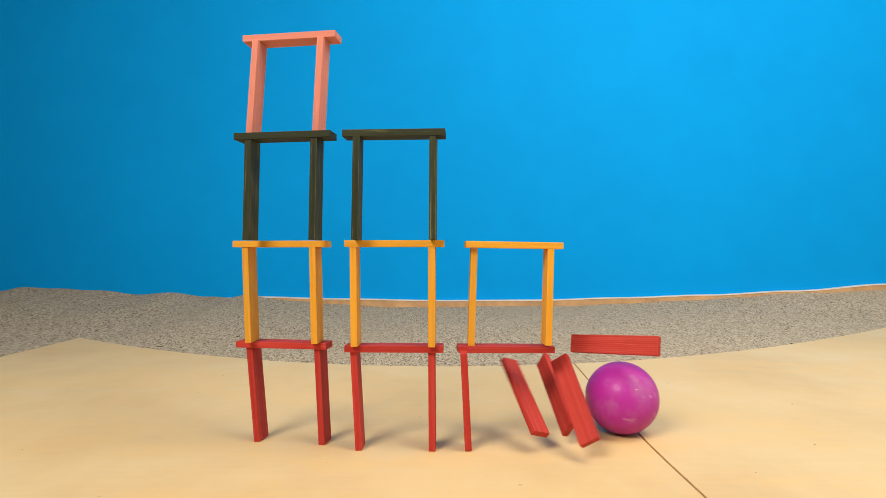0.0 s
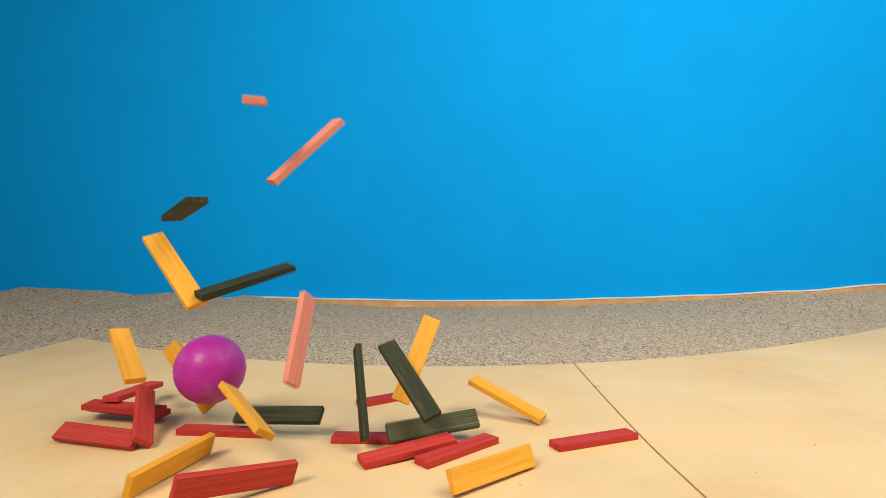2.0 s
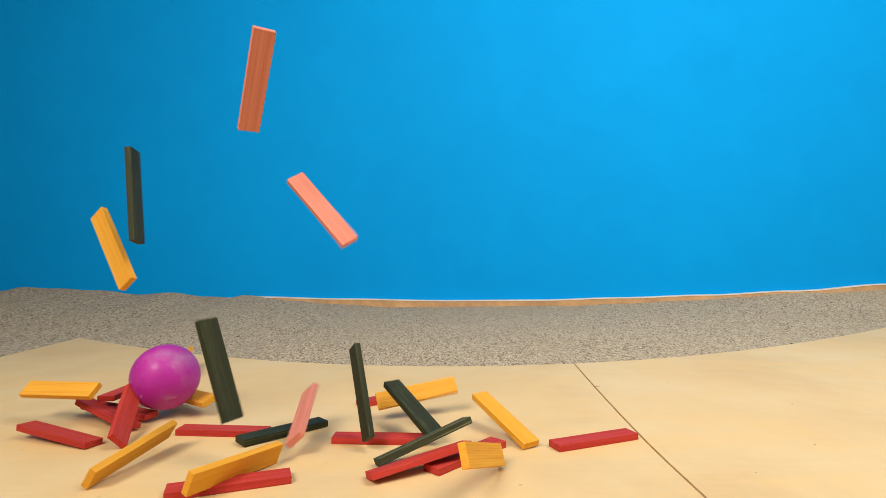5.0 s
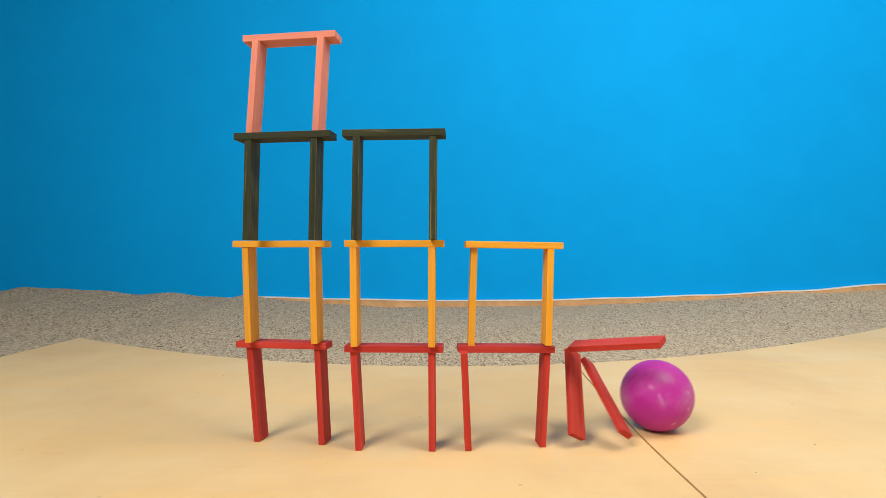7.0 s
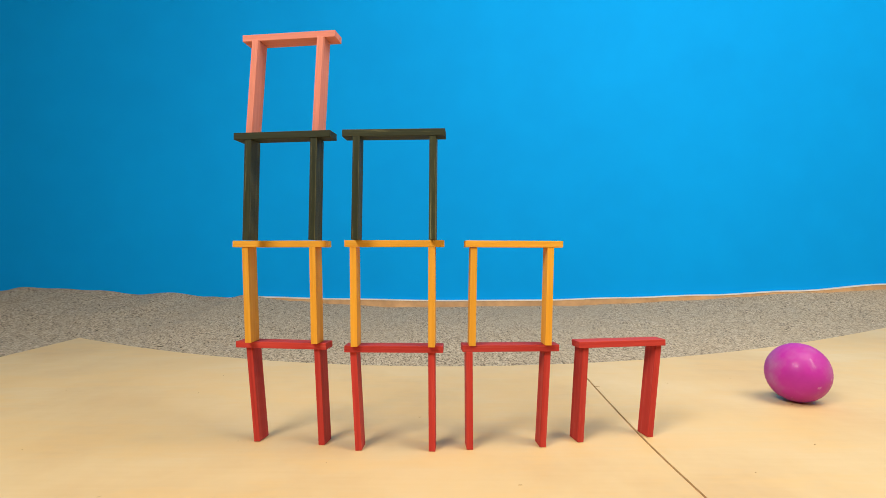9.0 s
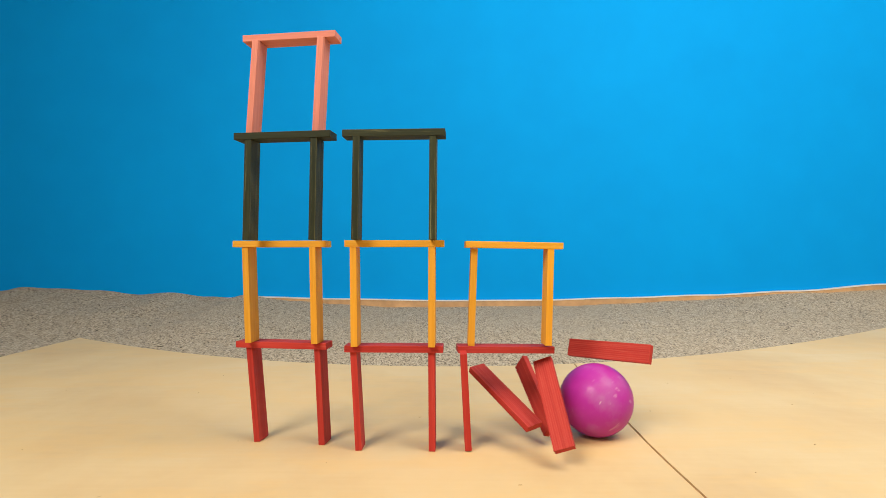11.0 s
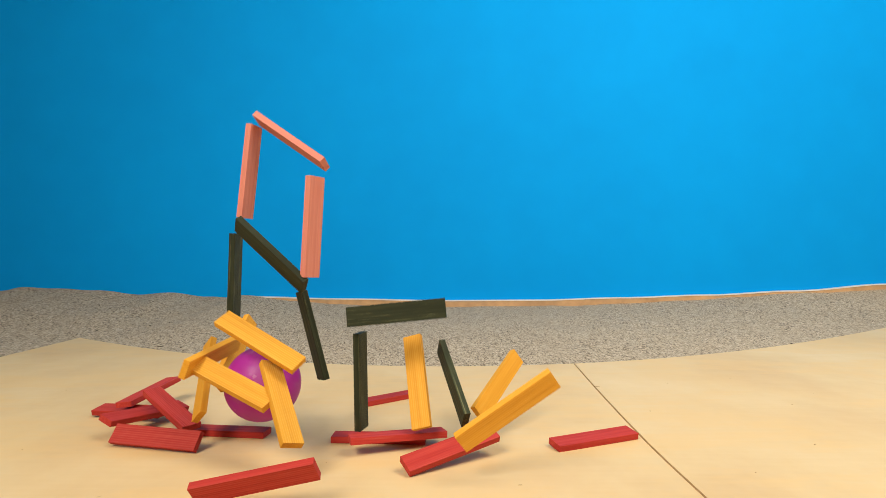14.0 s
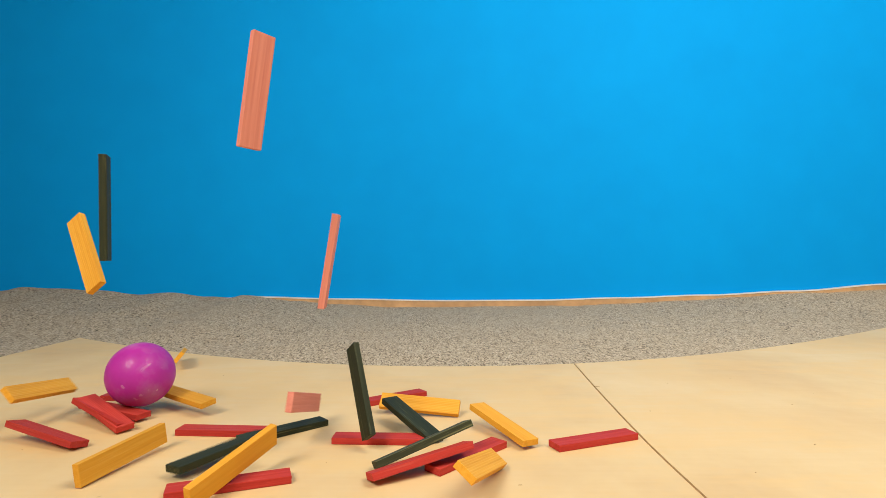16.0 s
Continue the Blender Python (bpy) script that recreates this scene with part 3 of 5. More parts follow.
    walk(plank("green", "upright"), three_times([
        (-1.3929, pose(-0.2255, 0.6313, 0.3070, 0.0, 91.2, -7.7)), (0, pose(-0.2255, 0.6313, 0.3070, 0.0, 91.2, -7.7)), (0.3, pose(-0.2255, 0.6313, 0.3070, 0.0, 91.2, -7.7)),
        (0.5, pose(-0.2245, 0.6313, 0.3086, 0.0, 91.2, -7.7)), (0.7, pose(-0.2361, 0.6688, 0.3118, 114.5, 84.5, 107.6)), (0.85, pose(-0.2284, 0.6491, 0.2983, 22.1, 87.9, 15.1)),
        (1, pose(-0.2271, 0.6484, 0.2791, 15.4, 86.3, 8.4)), (1.1, pose(-0.2219, 0.6357, 0.2598, 12.6, 84.4, 5.5)), (1.2, pose(-0.2231, 0.6433, 0.2367, 10.7, 81.7, 3.7)),
        (1.35, pose(-0.2193, 0.6395, 0.1963, 9.9, 79.4, 2.9)), (1.5, pose(-0.2328, 0.6519, 0.1761, 6.2, 85.0, 6.1)), (1.6, pose(-0.2709, 0.6988, 0.2011, 167.1, 88.1, 163.2)),
        (1.75, pose(-0.2704, 0.6399, 0.2444, -87.5, 50.4, -84.6)), (1.8, pose(-0.2799, 0.6398, 0.2582, -93.9, 44.5, -86.7)), (1.85, pose(-0.2856, 0.6397, 0.2662, -89.1, 39.3, -87.8)),
        (1.925, pose(-0.2974, 0.6396, 0.2758, -34.9, 23.0, -56.9)), (2, pose(-0.3093, 0.6395, 0.2854, 3.9, -7.2, -50.2)), (2.1, pose(-0.3258, 0.6394, 0.2949, 37.0, 17.0, -54.1)),
        (2.2, pose(-0.3537, 0.6594, 0.3033, 66.8, 42.4, -51.5)), (2.35, pose(-0.3759, 0.6594, 0.3045, 133.2, 75.0, -47.9)), (2.5, pose(-0.3577, 0.5910, 0.2934, 174.6, 88.9, 30.7)),
        (2.6, pose(-0.3744, 0.5943, 0.2834, -160.6, 89.2, 41.5)), (2.8, pose(-0.4778, 0.6998, 0.2539, -42.4, 54.8, 122.3)), (2.9, pose(-0.4916, 0.7001, 0.2278, 3.2, 22.7, 133.0)),
        (3, pose(-0.5055, 0.7003, 0.2017, 39.8, -7.1, 118.3)), (3.1, pose(-0.5256, 0.7107, 0.1590, 47.0, -58.4, 121.5)), (3.2, pose(-0.5457, 0.7211, 0.1164, -136.7, -70.0, -46.8)),
        (3.5, pose(-0.4982, 0.6348, 0.0594, 25.6, -75.8, -177.9)), (3.625, pose(-0.5019, 0.6364, 0.0723, 25.7, -74.8, -178.0)), (3.8333, pose(-0.5946, 0.7518, 0.0462, 104.9, -18.0, 147.9))]))
    walk(plank("green", "upright"), three_times([
        (-1.3929, pose(-0.1468, 0.6207, 0.3070, 0.0, 91.0, -7.7)), (0, pose(-0.1468, 0.6207, 0.3070, 0.0, 91.0, -7.7)), (0.3, pose(-0.1468, 0.6207, 0.3070, 0.0, 91.0, -7.7)),
        (0.5, pose(-0.1458, 0.6206, 0.3099, 0.0, 91.0, -7.7)), (0.7, pose(-0.1533, 0.6610, 0.3165, 108.7, 84.7, 101.7)), (0.85, pose(-0.1432, 0.6204, 0.3000, 30.0, 88.6, 23.0)),
        (1, pose(-0.1448, 0.6306, 0.2815, 18.8, 87.4, 11.8)), (1.1, pose(-0.1427, 0.6232, 0.2619, 15.7, 86.4, 8.7)), (1.2, pose(-0.1398, 0.6120, 0.2385, 13.1, 84.9, 6.1)),
        (1.35, pose(-0.1419, 0.6273, 0.1974, 11.4, 82.9, 4.3)), (1.5, pose(-0.1460, 0.6370, 0.1607, -17.6, 84.7, 5.9)), (1.6, pose(-0.1678, 0.6912, 0.1284, -33.2, 75.7, 2.1)),
        (1.75, pose(-0.1695, 0.6211, 0.1145, -109.9, 33.6, -38.0)), (1.8, pose(-0.1753, 0.6213, 0.0995, -109.0, 22.7, -30.3)), (1.85, pose(-0.1781, 0.6214, 0.0888, -109.7, 15.5, -29.0)),
        (2, pose(-0.2114, 0.6920, 0.0257, -141.4, -2.7, -9.1)), (2.1, pose(-0.2022, 0.6831, 0.0186, -149.3, 8.7, 46.7)), (2.2, pose(-0.2000, 0.6921, 0.0183, -140.1, 1.9, 57.1)),
        (2.35, pose(-0.2037, 0.6922, 0.0072, -178.8, 1.7, 45.6)), (2.5, pose(-0.2060, 0.6991, 0.0042, 180.0, -0.0, 42.5)), (2.6, pose(-0.2060, 0.6991, 0.0042, 180.0, -0.0, 42.7)),
        (3, pose(-0.2057, 0.6991, 0.0042, 180.0, -0.0, 43.2)), (3.8333, pose(-0.2057, 0.6991, 0.0042, 180.0, -0.0, 43.2))]))
    walk(plank("green", "lintel"), three_times([
        (-1.3929, pose(-0.0552, 0.6123, 0.3693, 0.0, 0.0, -3.2)), (0, pose(-0.0552, 0.6123, 0.3693, 0.0, 0.0, -3.2)), (0.3, pose(-0.0552, 0.6123, 0.3693, 0.0, 0.0, -3.2)),
        (0.5, pose(-0.0545, 0.6123, 0.3690, 0.0, 2.9, -3.2)), (0.7, pose(-0.0562, 0.6339, 0.3640, -4.0, 5.6, -0.2)), (0.85, pose(-0.0556, 0.6236, 0.3510, -24.3, -0.0, 0.0)),
        (1, pose(-0.0560, 0.6210, 0.3279, -50.8, -5.4, -0.1)), (1.1, pose(-0.0562, 0.6131, 0.3063, -67.4, -8.8, -0.1)), (1.2, pose(-0.0564, 0.6159, 0.2830, -79.4, -11.1, -0.1)),
        (1.35, pose(-0.0567, 0.6153, 0.2440, -87.8, -13.0, -0.1)), (1.5, pose(-0.0549, 0.6214, 0.2010, -92.1, -8.6, -0.1)), (1.6, pose(-0.0546, 0.6295, 0.1642, -95.7, -5.5, -0.1)),
        (1.75, pose(-0.0525, 0.6411, 0.1218, -113.7, 20.8, -7.7)), (1.8, pose(-0.0497, 0.6412, 0.1108, -129.4, 28.2, -24.7)), (1.85, pose(-0.0478, 0.6513, 0.1025, -140.9, 33.9, -31.1)),
        (2, pose(-0.0424, 0.6615, 0.0793, -155.9, 40.5, -45.8)), (2.1, pose(-0.0364, 0.6617, 0.0591, -172.9, 38.5, -58.6)), (2.2, pose(-0.0339, 0.6385, 0.0570, -90.6, 59.5, 44.0)),
        (2.35, pose(-0.0401, 0.6818, 0.0419, 179.1, 24.5, -56.7)), (2.5, pose(-0.0400, 0.7020, 0.0221, -178.6, 16.6, -53.2)), (2.6, pose(-0.0419, 0.7054, 0.0176, 179.5, 11.8, -54.2)),
        (2.8, pose(-0.0458, 0.7121, 0.0085, 176.0, 2.1, -55.6)), (3, pose(-0.0451, 0.7121, 0.0081, 177.7, 1.1, -54.8)), (3.5, pose(-0.0447, 0.7121, 0.0081, 177.9, 1.2, -54.4)),
        (3.8333, pose(-0.0447, 0.7121, 0.0081, 177.9, 1.2, -54.4))]))
    walk(plank("green", "upright"), three_times([
        (-1.3929, pose(-0.0982, 0.6147, 0.3070, 0.0, 90.9, -2.8)), (0, pose(-0.0982, 0.6147, 0.3070, 0.0, 90.9, -2.8)), (0.5, pose(-0.0982, 0.6147, 0.3070, 0.0, 90.9, -2.8)),
        (0.7, pose(-0.1008, 0.6400, 0.2983, 99.6, 84.7, 94.6)), (0.85, pose(-0.0960, 0.6137, 0.2773, 23.9, 88.3, 18.9)), (1, pose(-0.0961, 0.6167, 0.2505, 14.7, 86.8, 9.7)),
        (1.1, pose(-0.0962, 0.6197, 0.2261, 12.5, 85.8, 7.4)), (1.2, pose(-0.0964, 0.6257, 0.1971, 16.6, 84.5, 5.6)), (1.35, pose(-0.0995, 0.6286, 0.1606, -142.4, 88.3, 161.5)),
        (1.5, pose(-0.1025, 0.6589, 0.1115, 121.1, 89.5, 90.0)), (1.6, pose(-0.0996, 0.6515, 0.0794, 44.4, 88.9, 28.4)), (1.75, pose(-0.1015, 0.6616, 0.0651, -92.5, 52.6, -79.0)),
        (1.8, pose(-0.1015, 0.6616, 0.0643, -91.3, 54.3, -77.7)), (1.85, pose(-0.1012, 0.6616, 0.0646, -89.4, 55.4, -75.9)), (2, pose(-0.1010, 0.6616, 0.0640, -90.7, 58.9, -72.1)),
        (2.2, pose(-0.1004, 0.6616, 0.0639, -90.0, 59.7, -66.5)), (2.5, pose(-0.1008, 0.6616, 0.0653, -97.3, 58.2, -63.8)), (2.6, pose(-0.1016, 0.6616, 0.0658, -97.8, 57.2, -62.7)),
        (2.8, pose(-0.1034, 0.6616, 0.0667, -99.0, 55.2, -60.7)), (3, pose(-0.1071, 0.6616, 0.0684, -92.3, 51.1, -54.3)), (3.2, pose(-0.1148, 0.6616, 0.0674, -85.5, 43.3, -43.3)),
        (3.5, pose(-0.1292, 0.6818, 0.0466, -61.7, 22.0, -35.2)), (3.625, pose(-0.1303, 0.6818, 0.0432, -64.2, 18.6, -33.8)), (3.8333, pose(-0.1328, 0.6920, 0.0288, -98.9, 2.3, -33.5))]))
    walk(plank("green", "upright"), three_times([
        (-1.3929, pose(-0.0112, 0.6104, 0.3070, 0.0, 90.4, -2.8)), (0, pose(-0.0112, 0.6104, 0.3070, 0.0, 90.4, -2.8)), (0.3, pose(-0.0112, 0.6104, 0.3070, 0.0, 90.4, -2.8)),
        (0.5, pose(-0.0098, 0.6104, 0.3035, 0.0, 90.4, -2.8)), (0.7, pose(-0.0074, 0.6391, 0.2935, 70.7, 84.4, 70.6)), (0.85, pose(-0.0042, 0.6091, 0.2766, 7.6, 85.9, 7.6)),
        (1, pose(-0.0003, 0.6093, 0.2545, 4.3, 82.8, 4.3)), (1.1, pose(0.0016, 0.6143, 0.2340, 3.6, 81.5, 3.6)), (1.2, pose(0.0042, 0.6146, 0.2084, 3.0, 79.5, 2.9)),
        (1.35, pose(0.0084, 0.6365, 0.1647, -13.5, 76.5, 2.3)), (1.5, pose(0.0126, 0.6835, 0.1059, -15.3, 73.3, 1.8)), (1.6, pose(0.0116, 0.6515, 0.0795, -86.7, 35.9, -72.3)),
        (1.75, pose(0.0049, 0.6717, 0.0541, -17.0, 24.3, -45.4)), (1.8, pose(-0.0009, 0.6718, 0.0478, 11.7, 15.6, -37.4)), (1.85, pose(-0.0044, 0.6718, 0.0439, 26.1, 9.9, -32.7)),
        (2, pose(-0.0119, 0.6620, 0.0218, 50.5, -3.5, 19.0)), (2.1, pose(-0.0149, 0.6417, 0.0121, 7.4, -6.3, 24.0)), (2.2, pose(-0.0181, 0.6181, 0.0205, -16.0, -13.2, 28.3)),
        (2.35, pose(-0.0208, 0.6103, 0.0220, -18.0, -14.2, 27.4)), (2.5, pose(-0.0214, 0.5985, 0.0251, -21.5, -16.9, 26.6)), (2.6, pose(-0.0215, 0.5964, 0.0231, -20.4, -15.0, 24.4)),
        (2.8, pose(-0.0218, 0.5921, 0.0189, -18.4, -11.1, 19.9)), (3, pose(-0.0223, 0.5915, 0.0176, -18.5, -9.7, 20.8)), (3.5, pose(-0.0234, 0.5960, 0.0160, -19.3, -8.1, 25.4)),
        (3.8333, pose(-0.0234, 0.5960, 0.0160, -19.3, -8.1, 25.4))]))
    walk(plank("yellow", "lintel"), three_times([
        (-1.3929, pose(-0.1979, 0.6614, 0.2450, 0.0, 0.0, -5.3)), (0, pose(-0.1979, 0.6614, 0.2450, 0.0, 0.0, -5.3)), (0.3, pose(-0.1979, 0.6614, 0.2450, 0.0, 0.0, -5.3)),
        (0.5, pose(-0.1958, 0.6614, 0.2464, 0.0, -1.7, -5.3)), (0.6, pose(-0.1922, 0.6614, 0.2471, 0.0, -2.9, -5.3)), (0.7, pose(-0.1915, 0.6614, 0.2443, 0.0, -2.3, -5.3)),
        (0.85, pose(-0.1862, 0.6576, 0.2347, 0.0, -1.3, -0.0)), (1, pose(-0.1835, 0.6579, 0.2140, 0.0, -0.7, -0.0)), (1.1, pose(-0.1793, 0.6543, 0.1945, -0.0, 0.3, 0.0)),
        (1.2, pose(-0.1758, 0.6543, 0.1707, -0.0, 1.3, 0.0)), (1.35, pose(-0.1751, 0.6625, 0.1293, -0.0, 1.0, 0.0)), (1.5, pose(-0.1823, 0.6212, 0.1133, 20.6, 14.4, -14.0)),
        (1.6, pose(-0.2120, 0.6210, 0.1319, 33.8, 25.2, -17.9)), (1.75, pose(-0.2570, 0.6307, 0.1658, 0.4, 36.3, -22.2)), (1.8, pose(-0.2697, 0.6305, 0.1818, 22.6, 37.5, -24.9)),
        (1.85, pose(-0.2812, 0.6304, 0.1891, 20.8, 40.3, -24.9)), (2, pose(-0.3152, 0.6302, 0.2142, 23.5, 43.4, -29.5)), (2.1, pose(-0.3420, 0.6401, 0.2261, 21.5, 44.8, -34.1)),
        (2.2, pose(-0.3724, 0.6600, 0.2351, 26.7, 48.6, -31.4)), (2.35, pose(-0.3991, 0.6600, 0.2407, 77.4, 48.9, -33.5)), (2.5, pose(-0.4233, 0.6600, 0.2395, 71.1, 47.8, -37.6)),
        (2.6, pose(-0.4392, 0.6600, 0.2351, 66.2, 47.1, -40.6)), (2.8, pose(-0.4967, 0.7002, 0.2147, 60.7, 49.3, -38.4)), (3, pose(-0.5562, 0.7505, 0.1837, 89.1, 46.2, -38.7)),
        (3.2, pose(-0.5845, 0.7507, 0.1627, 61.3, 15.5, -48.2)), (3.5, pose(-0.6420, 0.8012, 0.1096, 97.7, 27.2, -34.7)), (3.625, pose(-0.6483, 0.8013, 0.1007, 99.7, 8.6, -38.0)),
        (3.8333, pose(-0.6642, 0.8013, 0.0963, 101.8, 3.9, -40.1))]))
    walk(plank("yellow", "lintel"), three_times([
        (-1.3929, pose(-0.0568, 0.6367, 0.2450, 0.0, 0.0, -1.8)), (0, pose(-0.0568, 0.6367, 0.2450, 0.0, 0.0, -1.8)), (0.3, pose(-0.0568, 0.6367, 0.2450, 0.0, 0.0, -1.8)),
        (0.5, pose(-0.0548, 0.6367, 0.2414, 0.0, 2.5, -1.8)), (0.6, pose(-0.0557, 0.6451, 0.2367, -0.0, 5.1, -0.4)), (0.7, pose(-0.0513, 0.6452, 0.2286, 0.0, 3.8, -0.4)),
        (0.85, pose(-0.0419, 0.6175, 0.2109, -0.0, 2.2, 0.0)), (1, pose(-0.0353, 0.6216, 0.1853, 0.0, 1.0, 0.0)), (1.1, pose(-0.0306, 0.6253, 0.1633, -0.0, 0.3, 0.0)),
        (1.2, pose(-0.0255, 0.6219, 0.1376, 0.0, 1.6, 0.0)), (1.35, pose(-0.0311, 0.6612, 0.1074, 59.2, 38.5, -17.1)), (1.5, pose(-0.0348, 0.6703, 0.0725, 143.1, 80.7, 3.3)),
        (1.6, pose(-0.0319, 0.6615, 0.0773, 31.2, 58.1, -76.3)), (1.75, pose(-0.0297, 0.6713, 0.0971, 6.3, 63.8, -81.2)), (1.8, pose(-0.0303, 0.6713, 0.1022, 0.1, 65.7, -87.4)),
        (1.85, pose(-0.0295, 0.6713, 0.1027, -6.4, 64.4, -93.8)), (2, pose(-0.0343, 0.7013, 0.0964, -43.0, 58.4, -130.0)), (2.1, pose(-0.0345, 0.7214, 0.0862, -48.8, 41.0, -132.1)),
        (2.2, pose(-0.0353, 0.7416, 0.0707, -58.2, 33.0, -141.4)), (2.35, pose(-0.0373, 0.7618, 0.0438, -54.5, 13.0, -151.9)), (2.5, pose(-0.0349, 0.7821, 0.0156, -58.4, -2.8, 168.4)),
        (2.6, pose(-0.0338, 0.7810, 0.0144, -43.4, -3.0, 170.5)), (2.8, pose(-0.0315, 0.7789, 0.0120, -13.5, -4.9, 174.3)), (3, pose(-0.0313, 0.8142, 0.0042, 0.0, 0.0, 161.7)),
        (3.5, pose(-0.0301, 0.8142, 0.0042, 0.0, 0.0, 161.8)), (3.8333, pose(-0.0301, 0.8142, 0.0042, 0.0, 0.0, 161.8))]))
    walk(plank("yellow", "lintel"), three_times([
        (-1.3929, pose(0.0840, 0.6466, 0.2450, 0.0, 0.0, 2.7)), (0, pose(0.0847, 0.6467, 0.2434, 0.0, 0.9, 2.7)), (0.1, pose(0.0847, 0.6467, 0.2433, 0.0, 1.0, 2.7)),
        (0.3, pose(0.0880, 0.6543, 0.2385, 0.0, 5.4, 2.2)), (0.5, pose(0.0932, 0.6544, 0.2327, -0.0, -10.4, 2.1)), (0.6, pose(0.0949, 0.6544, 0.2317, 5.5, -25.1, 2.1)),
        (0.7, pose(0.0949, 0.6545, 0.2242, -26.7, -35.3, 2.3)), (0.85, pose(0.0856, 0.6186, 0.2138, -85.9, -36.7, -0.4)), (1, pose(0.0825, 0.6350, 0.1979, -92.0, -42.9, -0.5)),
        (1.1, pose(0.0808, 0.6536, 0.1808, -97.8, -46.9, -0.6)), (1.2, pose(0.0762, 0.6607, 0.1603, -75.9, -50.4, -29.5)), (1.35, pose(0.0648, 0.6611, 0.1162, -54.0, -48.1, -56.3)),
        (1.425, pose(0.0665, 0.6713, 0.1038, -109.6, -54.1, 15.6)), (1.5, pose(0.0683, 0.6814, 0.0913, -138.4, -26.9, 62.4)), (1.6, pose(0.0723, 0.7016, 0.0637, -111.7, -28.8, 54.4)),
        (1.75, pose(0.0803, 0.7217, 0.0571, -132.6, -9.8, 29.5)), (1.8, pose(0.0838, 0.7418, 0.0490, -126.6, -4.4, 16.2)), (1.85, pose(0.0854, 0.7418, 0.0457, -134.3, 1.2, 11.0)),
        (2, pose(0.0897, 0.7620, 0.0281, -173.3, 20.1, -31.1)), (2.1, pose(0.0812, 0.6814, 0.0386, 164.3, 33.5, -44.2)), (2.2, pose(0.0800, 0.6787, 0.0339, -178.7, 30.5, -55.4)),
        (2.35, pose(0.0781, 0.6893, 0.0260, -178.7, 21.6, -59.7)), (2.5, pose(0.0762, 0.6921, 0.0146, -174.0, 5.7, -60.7)), (2.6, pose(0.0752, 0.6898, 0.0164, 178.0, 7.8, -59.9)),
        (2.8, pose(0.0730, 0.6851, 0.0200, 161.9, 12.1, -59.3)), (3, pose(0.0755, 0.7205, 0.0042, 180.0, -0.0, -66.9)), (3.5, pose(0.0749, 0.7147, 0.0042, 180.0, -0.0, -67.1)),
        (3.8333, pose(0.0749, 0.7147, 0.0042, 180.0, -0.0, -67.1))]))
    walk(plank("yellow", "upright"), three_times([
        (-1.3929, pose(-0.2384, 0.6664, 0.1827, 0.0, 87.8, -6.2)), (0, pose(-0.2384, 0.6664, 0.1827, 0.0, 87.8, -6.2)), (0.3, pose(-0.2384, 0.6664, 0.1827, 0.0, 87.8, -6.2)),
        (0.5, pose(-0.2448, 0.6786, 0.1823, 131.0, 88.1, 124.0)), (0.6, pose(-0.2505, 0.6785, 0.1833, 175.9, 81.8, 169.0)), (0.7, pose(-0.2541, 0.6786, 0.1808, 170.1, 75.1, 173.9)),
        (0.85, pose(-0.2692, 0.7043, 0.1701, 176.5, 65.8, 178.8)), (1, pose(-0.2528, 0.6507, 0.1610, -120.7, 36.6, -104.3)), (1.1, pose(-0.2549, 0.6509, 0.1446, -126.9, 25.5, -104.6)),
        (1.2, pose(-0.2581, 0.6510, 0.1285, -128.9, 22.9, -105.9)), (1.35, pose(-0.2707, 0.6512, 0.1064, -63.2, 20.8, -94.4)), (1.5, pose(-0.2903, 0.6614, 0.0865, -63.7, 22.1, -83.7)),
        (1.6, pose(-0.3016, 0.6815, 0.0765, -120.0, 40.4, -74.3)), (1.75, pose(-0.3127, 0.7015, 0.0784, -110.3, 52.3, -57.1)), (1.8, pose(-0.3197, 0.7015, 0.0799, -106.2, 48.4, -44.1)),
        (1.85, pose(-0.3277, 0.7115, 0.0772, -113.0, 44.4, -41.7)), (2, pose(-0.3685, 0.7817, 0.0547, -106.3, 45.6, -24.0)), (2.1, pose(-0.3821, 0.7994, 0.0419, -114.6, 32.0, -26.8)),
        (2.2, pose(-0.3790, 0.8016, 0.0616, -111.7, 20.4, -48.6)), (2.35, pose(-0.3726, 0.8020, 0.0214, -149.7, -0.6, -41.4)), (2.5, pose(-0.3824, 0.8020, 0.0196, -168.7, -0.2, -38.9)),
        (2.6, pose(-0.3826, 0.8020, 0.0203, -171.3, 1.3, -34.7)), (2.8, pose(-0.3832, 0.8020, 0.0217, -176.1, 4.7, -26.5)), (3, pose(-0.4167, 0.8687, 0.0042, 180.0, -0.0, -38.0)),
        (3.8333, pose(-0.4167, 0.8687, 0.0042, 180.0, -0.0, -38.0))]))
